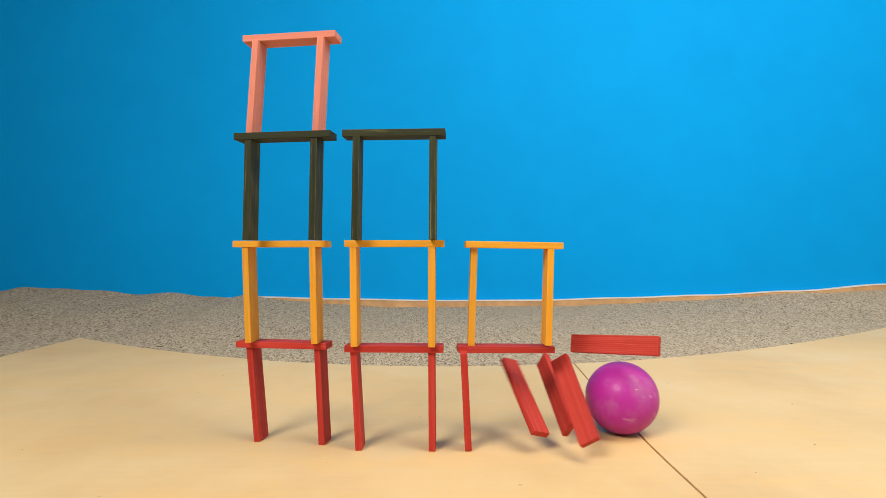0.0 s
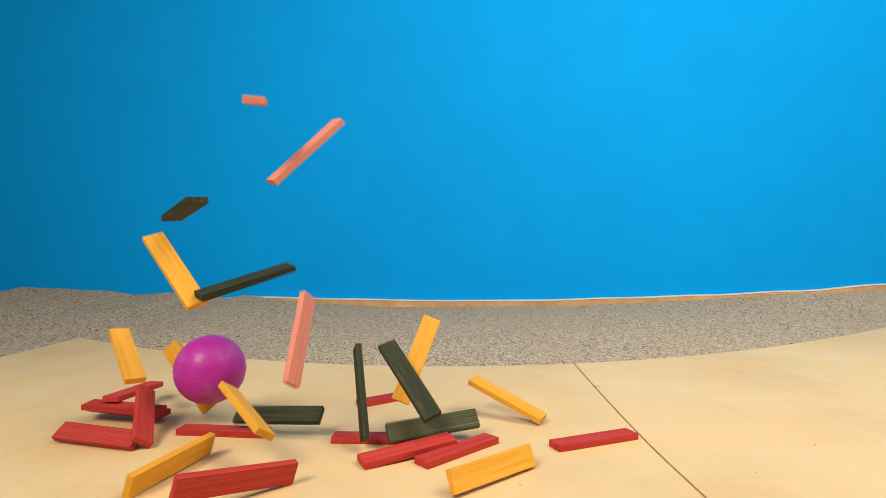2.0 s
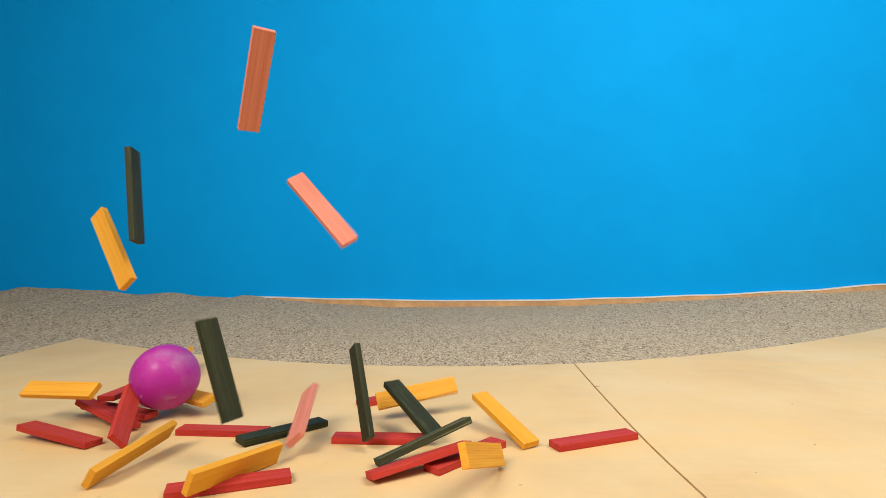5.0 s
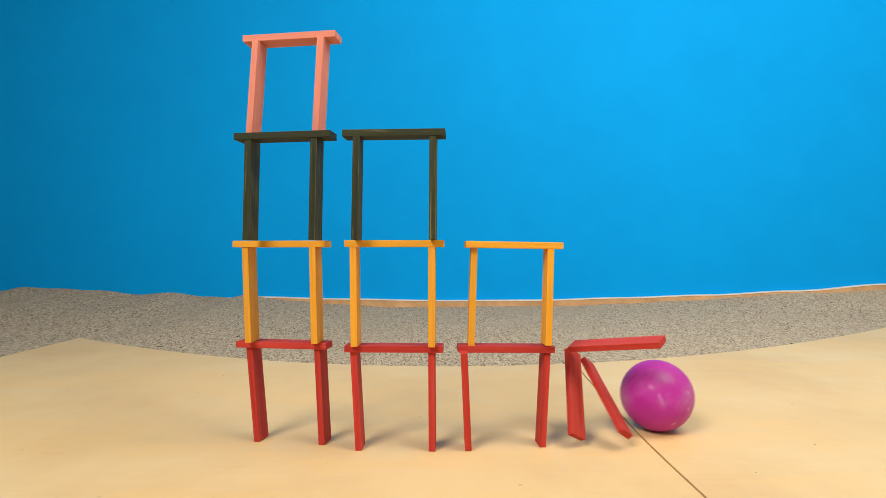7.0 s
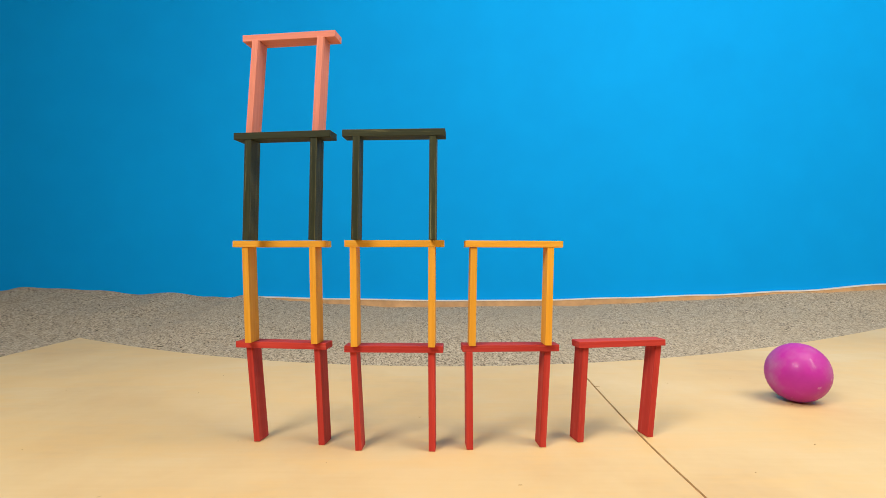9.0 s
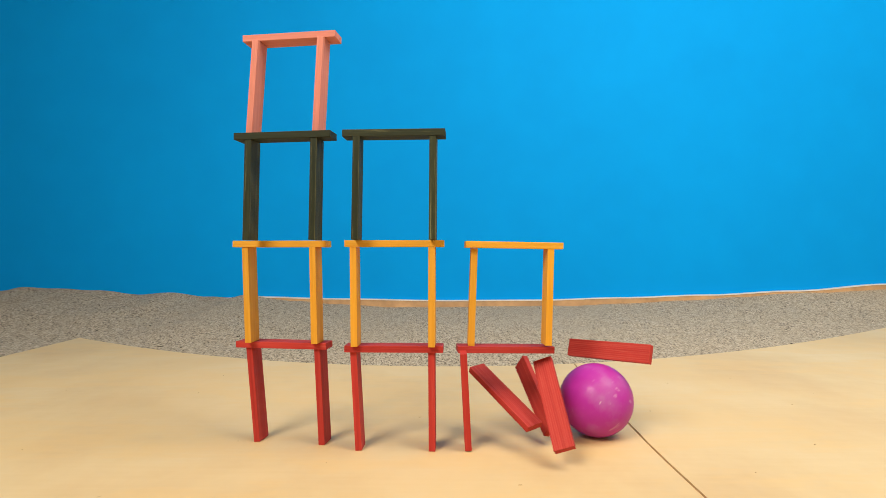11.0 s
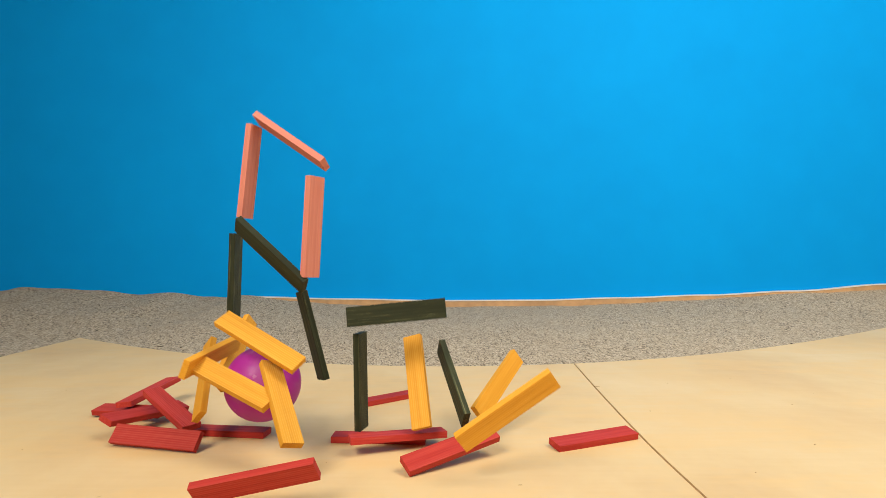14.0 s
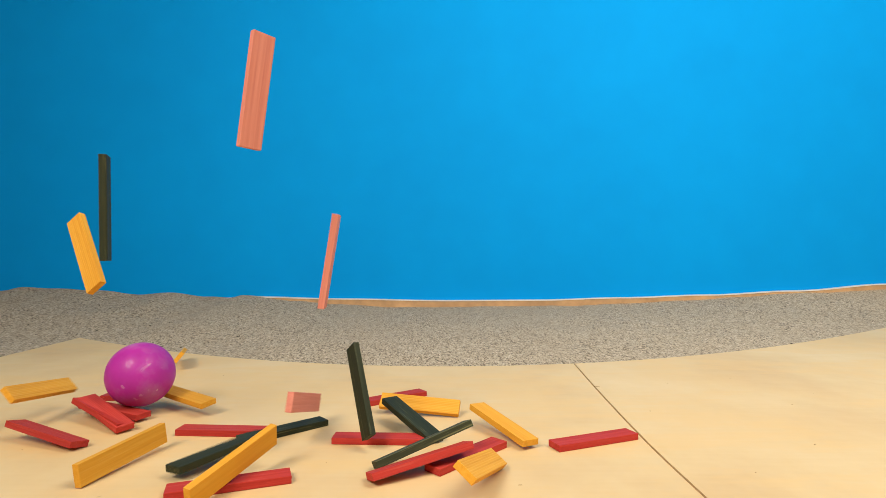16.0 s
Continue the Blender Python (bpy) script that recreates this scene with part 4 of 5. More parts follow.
    walk(plank("yellow", "upright"), three_times([
        (-1.3929, pose(-0.1549, 0.6573, 0.1827, 0.0, 88.7, -6.2)), (0, pose(-0.1549, 0.6573, 0.1827, 0.0, 88.7, -6.2)), (0.3, pose(-0.1549, 0.6573, 0.1827, 0.0, 88.7, -6.2)),
        (0.5, pose(-0.1589, 0.6653, 0.1843, 148.8, 88.1, 141.8)), (0.6, pose(-0.1627, 0.6653, 0.1854, 178.6, 81.8, 171.7)), (0.7, pose(-0.1659, 0.6654, 0.1801, 177.6, 76.6, 175.1)),
        (0.85, pose(-0.1700, 0.6572, 0.1694, -177.6, 67.2, 178.7)), (1, pose(-0.1715, 0.6407, 0.1608, -98.4, 35.0, -118.1)), (1.1, pose(-0.1796, 0.6408, 0.1466, -96.6, 15.3, -129.8)),
        (1.2, pose(-0.1868, 0.6409, 0.1357, -114.5, 7.9, -127.9)), (1.25, pose(-0.1925, 0.6510, 0.1305, -113.6, 8.9, -127.9)), (1.35, pose(-0.2080, 0.6611, 0.1201, -102.8, 19.2, -119.8)),
        (1.5, pose(-0.2436, 0.7012, 0.1070, -112.8, 30.4, -113.7)), (1.55, pose(-0.2677, 0.7212, 0.1044, -80.7, 38.3, -103.4)), (1.65, pose(-0.2914, 0.7413, 0.0965, -77.3, 42.4, -91.3)),
        (1.75, pose(-0.3164, 0.7614, 0.0904, -60.3, 42.1, -67.7)), (1.8, pose(-0.3455, 0.7815, 0.0811, -44.2, 36.2, -61.9)), (2, pose(-0.3954, 0.8517, 0.0547, -18.9, 25.4, -58.4)),
        (2.2, pose(-0.4469, 0.9519, 0.0352, -6.7, 21.2, -57.6)), (2.35, pose(-0.4894, 1.0270, 0.0307, 35.9, 7.5, -64.3)), (2.5, pose(-0.5318, 1.1020, 0.0261, 79.0, 1.8, -78.5)),
        (2.6, pose(-0.5461, 1.1187, 0.0226, 52.1, -5.1, -67.3)), (2.8, pose(-0.5746, 1.1521, 0.0156, -3.0, -0.7, -41.9)), (3, pose(-0.5790, 1.1520, 0.0150, -3.0, 4.0, -46.0)),
        (3.2, pose(-0.5835, 1.1521, 0.0142, -2.9, 8.3, -49.7)), (3.5, pose(-0.5913, 1.1521, 0.0148, -7.0, 8.7, -51.0)), (3.8333, pose(-0.5965, 1.1521, 0.0143, 0.0, 8.8, -55.7))]))
    walk(plank("yellow", "upright"), three_times([
        (-1.3929, pose(-0.1042, 0.6388, 0.1826, 0.0, 89.3, -2.1)), (0, pose(-0.1042, 0.6388, 0.1826, 0.0, 89.3, -2.1)), (0.3, pose(-0.1042, 0.6388, 0.1826, 0.0, 89.3, -2.1)),
        (0.5, pose(-0.1092, 0.6469, 0.1796, 166.8, 86.9, 161.9)), (0.6, pose(-0.1099, 0.6469, 0.1748, 177.0, 83.0, 172.1)), (0.7, pose(-0.1119, 0.6470, 0.1646, 176.0, 79.9, 174.5)),
        (0.85, pose(-0.1207, 0.6508, 0.1551, -128.3, 42.1, -132.4)), (1, pose(-0.1353, 0.6409, 0.1453, -139.6, 21.6, -136.5)), (1.1, pose(-0.1489, 0.6410, 0.1329, -122.8, 15.4, -138.7)),
        (1.2, pose(-0.1654, 0.6411, 0.1217, -136.2, 5.5, -136.0)), (1.25, pose(-0.1747, 0.6511, 0.1150, -127.1, 4.7, -140.4)), (1.35, pose(-0.1948, 0.6412, 0.1105, -136.8, 6.0, -141.9)),
        (1.45, pose(-0.2187, 0.6512, 0.1059, -126.2, 2.1, -127.9)), (1.5, pose(-0.2326, 0.6512, 0.1101, -125.8, 2.7, -124.6)), (1.55, pose(-0.2528, 0.6512, 0.1137, -115.8, 8.0, -117.3)),
        (1.6, pose(-0.2819, 0.6612, 0.1091, -113.6, 6.2, -98.9)), (1.75, pose(-0.3215, 0.6611, 0.1183, -77.3, 22.6, -86.4)), (1.8, pose(-0.3386, 0.6611, 0.1187, -52.2, 25.8, -76.1)),
        (1.85, pose(-0.3561, 0.6711, 0.1162, -41.5, 27.4, -72.1)), (2, pose(-0.4125, 0.7013, 0.1019, -2.3, 25.7, -49.0)), (2.1, pose(-0.4435, 0.7114, 0.0912, 17.9, 22.9, -34.5)),
        (2.2, pose(-0.4741, 0.7215, 0.0779, 26.1, 13.9, -22.9)), (2.35, pose(-0.5130, 0.7317, 0.0529, 39.2, -0.9, -13.0)), (2.5, pose(-0.5422, 0.7418, 0.0418, 36.0, -3.3, -13.1)),
        (2.55, pose(-0.5514, 0.7468, 0.0426, 38.3, 4.1, 37.4)), (2.6, pose(-0.5605, 0.7518, 0.0434, 45.5, 7.1, 88.5)), (2.8, pose(-0.5961, 0.7618, 0.0493, 20.6, 6.0, 84.9)),
        (3, pose(-0.6171, 0.7618, 0.0471, 22.8, 8.0, 83.4)), (3.2, pose(-0.6672, 0.8017, 0.0519, 35.1, 8.7, 90.3)), (3.5, pose(-0.7064, 0.8518, 0.0424, 34.9, 8.4, 92.8)),
        (3.8333, pose(-0.7097, 0.8518, 0.0486, 26.6, 2.3, 96.3))]))
    walk(plank("yellow", "upright"), three_times([
        (-1.3929, pose(-0.0129, 0.6354, 0.1826, 0.0, 90.1, -2.1)), (0, pose(-0.0129, 0.6354, 0.1826, 0.0, 90.1, -2.1)), (0.3, pose(-0.0129, 0.6354, 0.1826, 0.0, 90.1, -2.1)),
        (0.5, pose(-0.0156, 0.6453, 0.1733, 166.5, 86.1, 166.5)), (0.6, pose(-0.0173, 0.6454, 0.1658, 170.6, 84.3, 170.6)), (0.7, pose(-0.0367, 0.6454, 0.1621, -166.3, 60.5, 178.3)),
        (0.85, pose(-0.0644, 0.6351, 0.1565, -155.7, 20.6, 179.8)), (1, pose(-0.0849, 0.6410, 0.1319, -114.7, 4.4, -157.5)), (1.1, pose(-0.1009, 0.6336, 0.1178, -126.1, 8.1, 179.9)),
        (1.2, pose(-0.1251, 0.6251, 0.1171, -141.4, 9.0, 179.9)), (1.25, pose(-0.1263, 0.6211, 0.1193, -139.8, -1.8, -147.3)), (1.35, pose(-0.1470, 0.6012, 0.1079, -113.3, -16.0, 162.1)),
        (1.45, pose(-0.1588, 0.5913, 0.1000, -63.3, -27.9, 149.7)), (1.5, pose(-0.1655, 0.5914, 0.0918, -24.2, -34.5, 143.8)), (1.6, pose(-0.1758, 0.5815, 0.0735, 17.0, -34.7, 121.2)),
        (1.75, pose(-0.1899, 0.5815, 0.0744, 10.8, -27.5, 125.6)), (1.8, pose(-0.1960, 0.5815, 0.0745, 1.1, -21.8, 124.0)), (1.85, pose(-0.2006, 0.5916, 0.0710, -1.2, -21.3, 125.6)),
        (2, pose(-0.2213, 0.6017, 0.0594, 34.2, -13.9, 130.8)), (2.1, pose(-0.2263, 0.6018, 0.0419, -32.0, 5.0, 134.6)), (2.2, pose(-0.2257, 0.5819, 0.0324, -60.1, 11.9, 142.3)),
        (2.35, pose(-0.2095, 0.5477, 0.0186, -67.6, 5.8, 66.6)), (2.5, pose(-0.2109, 0.5504, 0.0155, -74.0, -2.6, 64.8)), (2.6, pose(-0.2069, 0.5353, 0.0246, -80.8, -12.1, 66.7)),
        (2.8, pose(-0.2106, 0.5366, 0.0149, -55.5, 2.5, 64.6)), (3, pose(-0.2113, 0.5328, 0.0159, 0.0, -0.0, 52.4)), (3.5, pose(-0.2109, 0.5308, 0.0159, 0.0, -0.0, 61.1)),
        (3.8333, pose(-0.2109, 0.5308, 0.0159, 0.0, -0.0, 61.1))]))
    walk(plank("yellow", "upright"), three_times([
        (-1.3929, pose(0.0352, 0.6445, 0.1826, 0.0, 90.6, 2.9)), (0, pose(0.0356, 0.6513, 0.1816, 153.2, 88.0, 153.3)), (0.1, pose(0.0356, 0.6513, 0.1816, 154.3, 87.9, 154.3)),
        (0.3, pose(0.0298, 0.6514, 0.1754, 174.2, 81.0, 174.3)), (0.5, pose(0.0257, 0.6515, 0.1573, -163.3, 70.8, 177.3)), (0.6, pose(0.0236, 0.6517, 0.1443, -154.8, 53.3, 178.6)),
        (0.7, pose(-0.0062, 0.6517, 0.1419, -143.8, 30.6, 179.2)), (0.85, pose(-0.0459, 0.6468, 0.1249, -145.7, 2.3, 180.0)), (1, pose(-0.0817, 0.6398, 0.1133, -154.6, 1.6, 180.0)),
        (1.1, pose(-0.0996, 0.6312, 0.1077, -152.7, 1.7, -151.9)), (1.2, pose(-0.1286, 0.6312, 0.1057, -153.0, 0.6, -149.8)), (1.25, pose(-0.1345, 0.6212, 0.1063, -148.9, -2.5, -147.2)),
        (1.35, pose(-0.1665, 0.6012, 0.1069, -113.9, -5.1, 164.4)), (1.45, pose(-0.1970, 0.5912, 0.1081, -71.6, -16.5, 147.2)), (1.5, pose(-0.2088, 0.5913, 0.1009, -72.8, -14.1, 148.1)),
        (1.6, pose(-0.2348, 0.6014, 0.0883, -28.4, -15.8, 153.8)), (1.75, pose(-0.2639, 0.6117, 0.0518, -12.3, -12.6, 163.7)), (1.8, pose(-0.2784, 0.6119, 0.0383, 0.1, -12.3, 162.0)),
        (1.85, pose(-0.2898, 0.6120, 0.0274, -3.9, -10.0, 159.9)), (1.925, pose(-0.2863, 0.5884, 0.0208, -37.1, 8.3, 118.9)), (2, pose(-0.2828, 0.5648, 0.0141, -73.7, -1.4, 75.0)),
        (2.1, pose(-0.3057, 0.5816, 0.0159, -98.0, -3.2, 73.6)), (2.2, pose(-0.3210, 0.5919, 0.0170, -72.5, -4.2, 73.0)), (2.35, pose(-0.3297, 0.5827, 0.0195, -52.0, -7.5, 78.0)),
        (2.5, pose(-0.3511, 0.5991, 0.0130, -85.1, -0.6, 76.4)), (2.6, pose(-0.3492, 0.5901, 0.0156, -96.8, -2.9, 76.4)), (2.8, pose(-0.3666, 0.6052, 0.0116, -43.2, -0.3, 73.6)),
        (3, pose(-0.3689, 0.6058, 0.0136, -53.9, -1.5, 73.8)), (3.2, pose(-0.3819, 0.6249, 0.0042, 0.0, -0.0, 55.1)), (3.5, pose(-0.3771, 0.6188, 0.0042, 0.0, -0.0, 54.8)),
        (3.8333, pose(-0.3771, 0.6188, 0.0042, 0.0, -0.0, 54.8))]))
    walk(plank("yellow", "upright"), three_times([
        (-1.3929, pose(0.1260, 0.6491, 0.1827, 0.0, 91.6, 2.9)), (0, pose(0.1263, 0.6491, 0.1821, 0.0, 91.6, 2.9)), (0.1, pose(0.1263, 0.6491, 0.1820, 0.0, 91.6, 2.9)),
        (0.3, pose(0.1242, 0.6597, 0.1646, 164.2, 83.7, 169.3)), (0.5, pose(0.1169, 0.6596, 0.1764, -116.3, 64.7, 177.3)), (0.6, pose(0.1099, 0.6594, 0.1941, -94.4, 37.2, 178.8)),
        (0.7, pose(0.1072, 0.6593, 0.2022, -54.7, 16.3, -179.5)), (0.85, pose(0.1023, 0.6726, 0.2068, -29.6, -11.4, -179.9)), (1, pose(0.0966, 0.6511, 0.1974, -19.3, -45.7, -179.4)),
        (1.1, pose(0.0911, 0.6207, 0.1860, -26.8, -64.7, -178.9)), (1.2, pose(0.0818, 0.5786, 0.1740, -45.6, -86.1, -172.0)), (1.35, pose(0.0754, 0.5542, 0.1447, 121.4, -71.8, -1.6)),
        (1.5, pose(0.0716, 0.5683, 0.1032, 106.8, -49.5, -0.6)), (1.6, pose(0.0650, 0.5455, 0.0744, 113.2, -34.7, -0.4)), (1.75, pose(0.0606, 0.5605, 0.0240, 97.0, -9.9, 13.4)),
        (1.8, pose(0.0537, 0.5218, 0.0175, 75.0, -3.1, 19.6)), (1.85, pose(0.0504, 0.5096, 0.0212, 56.0, -8.5, 22.9)), (2, pose(0.0517, 0.5528, 0.0135, 66.4, 0.9, 40.0)),
        (2.1, pose(0.0475, 0.5429, 0.0249, 60.7, 12.4, 51.6)), (2.2, pose(0.0434, 0.5383, 0.0295, 67.4, 17.0, 60.3)), (2.35, pose(0.0412, 0.5400, 0.0313, 72.6, 19.1, 65.8)),
        (2.5, pose(0.0393, 0.5366, 0.0286, 53.2, 16.8, 69.3)), (2.6, pose(0.0391, 0.5337, 0.0240, 36.0, 13.5, 69.6)), (2.8, pose(0.0368, 0.5430, 0.0079, 0.0, -0.0, 78.1)),
        (3, pose(0.0344, 0.5415, 0.0059, 0.0, -0.0, 83.0)), (3.5, pose(0.0342, 0.5432, 0.0059, 0.0, -0.0, 83.4)), (3.8333, pose(0.0342, 0.5432, 0.0059, 0.0, -0.0, 83.4))]))
    walk(plank("red", "lintel"), three_times([
        (-1.3929, pose(-0.1977, 0.6709, 0.1206, 0.0, 0.0, -8.0)), (0, pose(-0.1977, 0.6709, 0.1206, 0.0, 0.0, -8.0)), (0.3, pose(-0.1977, 0.6709, 0.1206, 0.0, 0.0, -8.0)),
        (0.5, pose(-0.2037, 0.6709, 0.1209, 0.0, -1.7, -8.0)), (0.6, pose(-0.2146, 0.6734, 0.1191, 6.0, -0.1, -6.7)), (0.7, pose(-0.2281, 0.6734, 0.1163, 6.0, 4.1, -6.7)),
        (0.85, pose(-0.2373, 0.6512, 0.1098, 0.9, 10.5, -15.8)), (1, pose(-0.2626, 0.6713, 0.0927, -1.7, 10.9, -17.5)), (1.1, pose(-0.2779, 0.6715, 0.0818, -2.4, 7.2, -21.9)),
        (1.2, pose(-0.2972, 0.6816, 0.0656, 6.2, 5.2, -25.1)), (1.35, pose(-0.3214, 0.6918, 0.0421, 4.0, 13.5, -28.7)), (1.5, pose(-0.3444, 0.7019, 0.0305, 15.6, 17.4, -33.0)),
        (1.6, pose(-0.3550, 0.7019, 0.0316, 2.1, 13.3, -38.7)), (1.75, pose(-0.3696, 0.7019, 0.0317, -15.5, 12.8, -50.0)), (1.8, pose(-0.3732, 0.7019, 0.0341, -14.8, 16.7, -50.9)),
        (1.85, pose(-0.3750, 0.7019, 0.0334, -17.2, 15.5, -52.6)), (2, pose(-0.3806, 0.6858, 0.0292, -38.2, 18.8, -62.8)), (2.1, pose(-0.3886, 0.6850, 0.0287, -44.2, 17.7, -65.5)),
        (2.2, pose(-0.3916, 0.6763, 0.0303, -47.9, 18.9, -67.4)), (2.35, pose(-0.4001, 0.6835, 0.0292, -54.6, 17.4, -70.7)), (2.5, pose(-0.4397, 0.7191, 0.0209, -17.1, 13.4, -47.1)),
        (2.6, pose(-0.4600, 0.7321, 0.0173, 3.9, 10.4, -34.6)), (2.8, pose(-0.4521, 0.6939, 0.0152, 21.2, 6.9, -16.9)), (3, pose(-0.4650, 0.6972, 0.0122, -6.1, 6.7, -11.6)),
        (3.2, pose(-0.4831, 0.7144, 0.0042, 0.0, -0.0, -26.6)), (3.8333, pose(-0.4810, 0.7123, 0.0042, 0.0, -0.0, -27.9))]))
    walk(plank("red", "lintel"), three_times([
        (-1.3929, pose(-0.0578, 0.6438, 0.1206, 0.0, 0.0, -1.8)), (0, pose(-0.0578, 0.6438, 0.1206, 0.0, 0.0, -1.8)), (0.3, pose(-0.0578, 0.6438, 0.1206, 0.0, 0.0, -1.8)),
        (0.4, pose(-0.0628, 0.6438, 0.1192, 0.0, 3.2, -1.8)), (0.5, pose(-0.0662, 0.6438, 0.1128, 0.0, 5.5, -1.8)), (0.6, pose(-0.0778, 0.6360, 0.1057, 0.0, 6.5, 0.1)),
        (0.7, pose(-0.1231, 0.6508, 0.0997, -0.0, -2.3, -0.0)), (0.8, pose(-0.1676, 0.6814, 0.0848, 0.1, -6.6, 34.3)), (0.85, pose(-0.1856, 0.6915, 0.0780, 4.7, -5.6, 37.3)),
        (1, pose(-0.2403, 0.7018, 0.0492, -7.0, -13.7, 58.6)), (1.1, pose(-0.2687, 0.7120, 0.0253, -4.3, -4.0, 65.5)), (1.2, pose(-0.2773, 0.7221, 0.0147, 13.9, 4.4, 55.8)),
        (1.35, pose(-0.2799, 0.6969, 0.0078, 11.4, 1.2, -2.0)), (1.5, pose(-0.2820, 0.6958, 0.0042, 0.0, -0.0, -6.6)), (2.6, pose(-0.2841, 0.6969, 0.0042, 0.0, -0.0, -3.4)),
        (3.8333, pose(-0.2864, 0.6980, 0.0042, 0.0, -0.0, 0.0))]))
    walk(plank("red", "lintel"), three_times([
        (-1.3929, pose(0.0826, 0.6525, 0.1206, 0.0, 0.0, 3.9)), (0, pose(0.0755, 0.6525, 0.1184, 0.0, 0.9, 3.9)), (0.1, pose(0.0750, 0.6525, 0.1182, 0.0, 1.0, 3.9)),
        (0.2, pose(0.0695, 0.6422, 0.1153, 0.0, 3.9, 0.0)), (0.3, pose(0.0639, 0.6372, 0.1065, 0.0, 5.5, 0.1)), (0.35, pose(0.0598, 0.6224, 0.1062, 0.0, 6.1, 0.1)),
        (0.4, pose(0.0527, 0.6395, 0.1023, 8.3, -2.6, -0.0)), (0.5, pose(0.0363, 0.6283, 0.1063, 18.2, -15.3, -0.1)), (0.6, pose(0.0063, 0.6212, 0.1124, 20.9, -45.2, -19.8)),
        (0.7, pose(-0.0317, 0.6155, 0.1153, 12.5, -32.2, -0.3)), (0.8, pose(-0.0683, 0.5990, 0.1137, 26.8, -20.7, -0.2)), (0.85, pose(-0.0837, 0.6012, 0.1090, 19.6, -10.0, 27.5)),
        (1, pose(-0.1432, 0.6214, 0.0898, 11.3, -0.7, 33.4)), (1.1, pose(-0.1877, 0.6315, 0.0734, 12.2, 4.8, 38.3)), (1.2, pose(-0.2289, 0.6417, 0.0529, 13.1, 9.6, 43.4)),
        (1.35, pose(-0.2885, 0.6520, 0.0203, 10.0, 0.6, -9.5)), (1.5, pose(-0.3156, 0.6352, 0.0135, 26.8, 4.4, -8.5)), (1.6, pose(-0.3440, 0.6456, 0.0126, 53.1, 0.6, -12.1)),
        (1.75, pose(-0.3732, 0.6462, 0.0141, 51.6, 2.2, -12.5)), (1.8, pose(-0.3829, 0.6442, 0.0148, 45.4, 3.4, -13.0)), (1.85, pose(-0.3907, 0.6442, 0.0142, 44.9, 2.7, -14.9)),
        (2, pose(-0.4205, 0.6560, 0.0115, 36.5, 1.0, -14.4)), (2.1, pose(-0.4356, 0.6569, 0.0109, 25.2, 2.0, -14.8)), (2.2, pose(-0.4551, 0.6658, 0.0093, 15.0, 2.1, -14.9)),
        (2.35, pose(-0.4722, 0.6678, 0.0087, 1.1, 4.1, -17.9)), (2.5, pose(-0.4814, 0.6630, 0.0135, -11.7, 6.8, -18.2)), (2.6, pose(-0.4863, 0.6601, 0.0131, -12.8, 6.2, -20.2)),
        (2.8, pose(-0.5223, 0.6924, 0.0042, 0.0, -0.0, -29.9)), (3.8333, pose(-0.5290, 0.6936, 0.0042, 0.0, -0.0, -30.7))]))
    walk(plank("red", "lintel"), three_times([
        (-1.3929, pose(0.2231, 0.6833, 0.1206, 0.0, 0.0, 10.1)), (-0.25, pose(0.2231, 0.6833, 0.1206, 0.0, 0.0, 10.1)), (-0.125, pose(0.2114, 0.6611, 0.1220, 14.0, -8.9, -40.9)),
        (0, pose(0.2158, 0.6811, 0.1179, 72.2, -4.8, -42.8)), (0.1, pose(0.2152, 0.7012, 0.1066, 70.4, -2.9, -47.1)), (0.2, pose(0.2130, 0.7013, 0.0946, 78.3, -1.1, -47.0)),
        (0.3, pose(0.2123, 0.7014, 0.0824, 35.1, 3.4, -45.4)), (0.35, pose(0.2104, 0.7015, 0.0723, 27.9, 5.4, -47.0)), (0.4, pose(0.2057, 0.7016, 0.0646, 6.2, 6.6, -48.3)),
        (0.5, pose(0.2064, 0.7018, 0.0469, -1.9, 9.4, -49.0)), (0.6, pose(0.1994, 0.7020, 0.0280, -45.6, 10.6, -52.3)), (0.65, pose(0.1986, 0.7006, 0.0204, -72.9, -1.9, -25.3)),
        (0.7, pose(0.1978, 0.6993, 0.0129, -102.8, 0.2, 4.2)), (0.85, pose(0.1799, 0.6529, 0.0207, -105.8, -7.9, -31.5)), (1, pose(0.1868, 0.6720, 0.0151, -112.0, -2.6, 4.0)),
        (1.1, pose(0.1862, 0.6680, 0.0151, -122.0, -3.0, 11.0)), (1.2, pose(0.1862, 0.6660, 0.0132, -140.0, -2.5, 16.0)), (1.35, pose(0.1863, 0.6640, 0.0075, -163.0, -1.0, 20.5)),
        (1.6, pose(0.1866, 0.6640, 0.0055, -172.0, -0.5, 21.8)), (2, pose(0.1867, 0.6640, 0.0042, 180.0, -0.0, 22.1)), (2.6, pose(0.1863, 0.6636, 0.0042, 180.0, 0.0, 21.9)),
        (3.8333, pose(0.1856, 0.6629, 0.0042, 180.0, -0.0, 21.4))]))
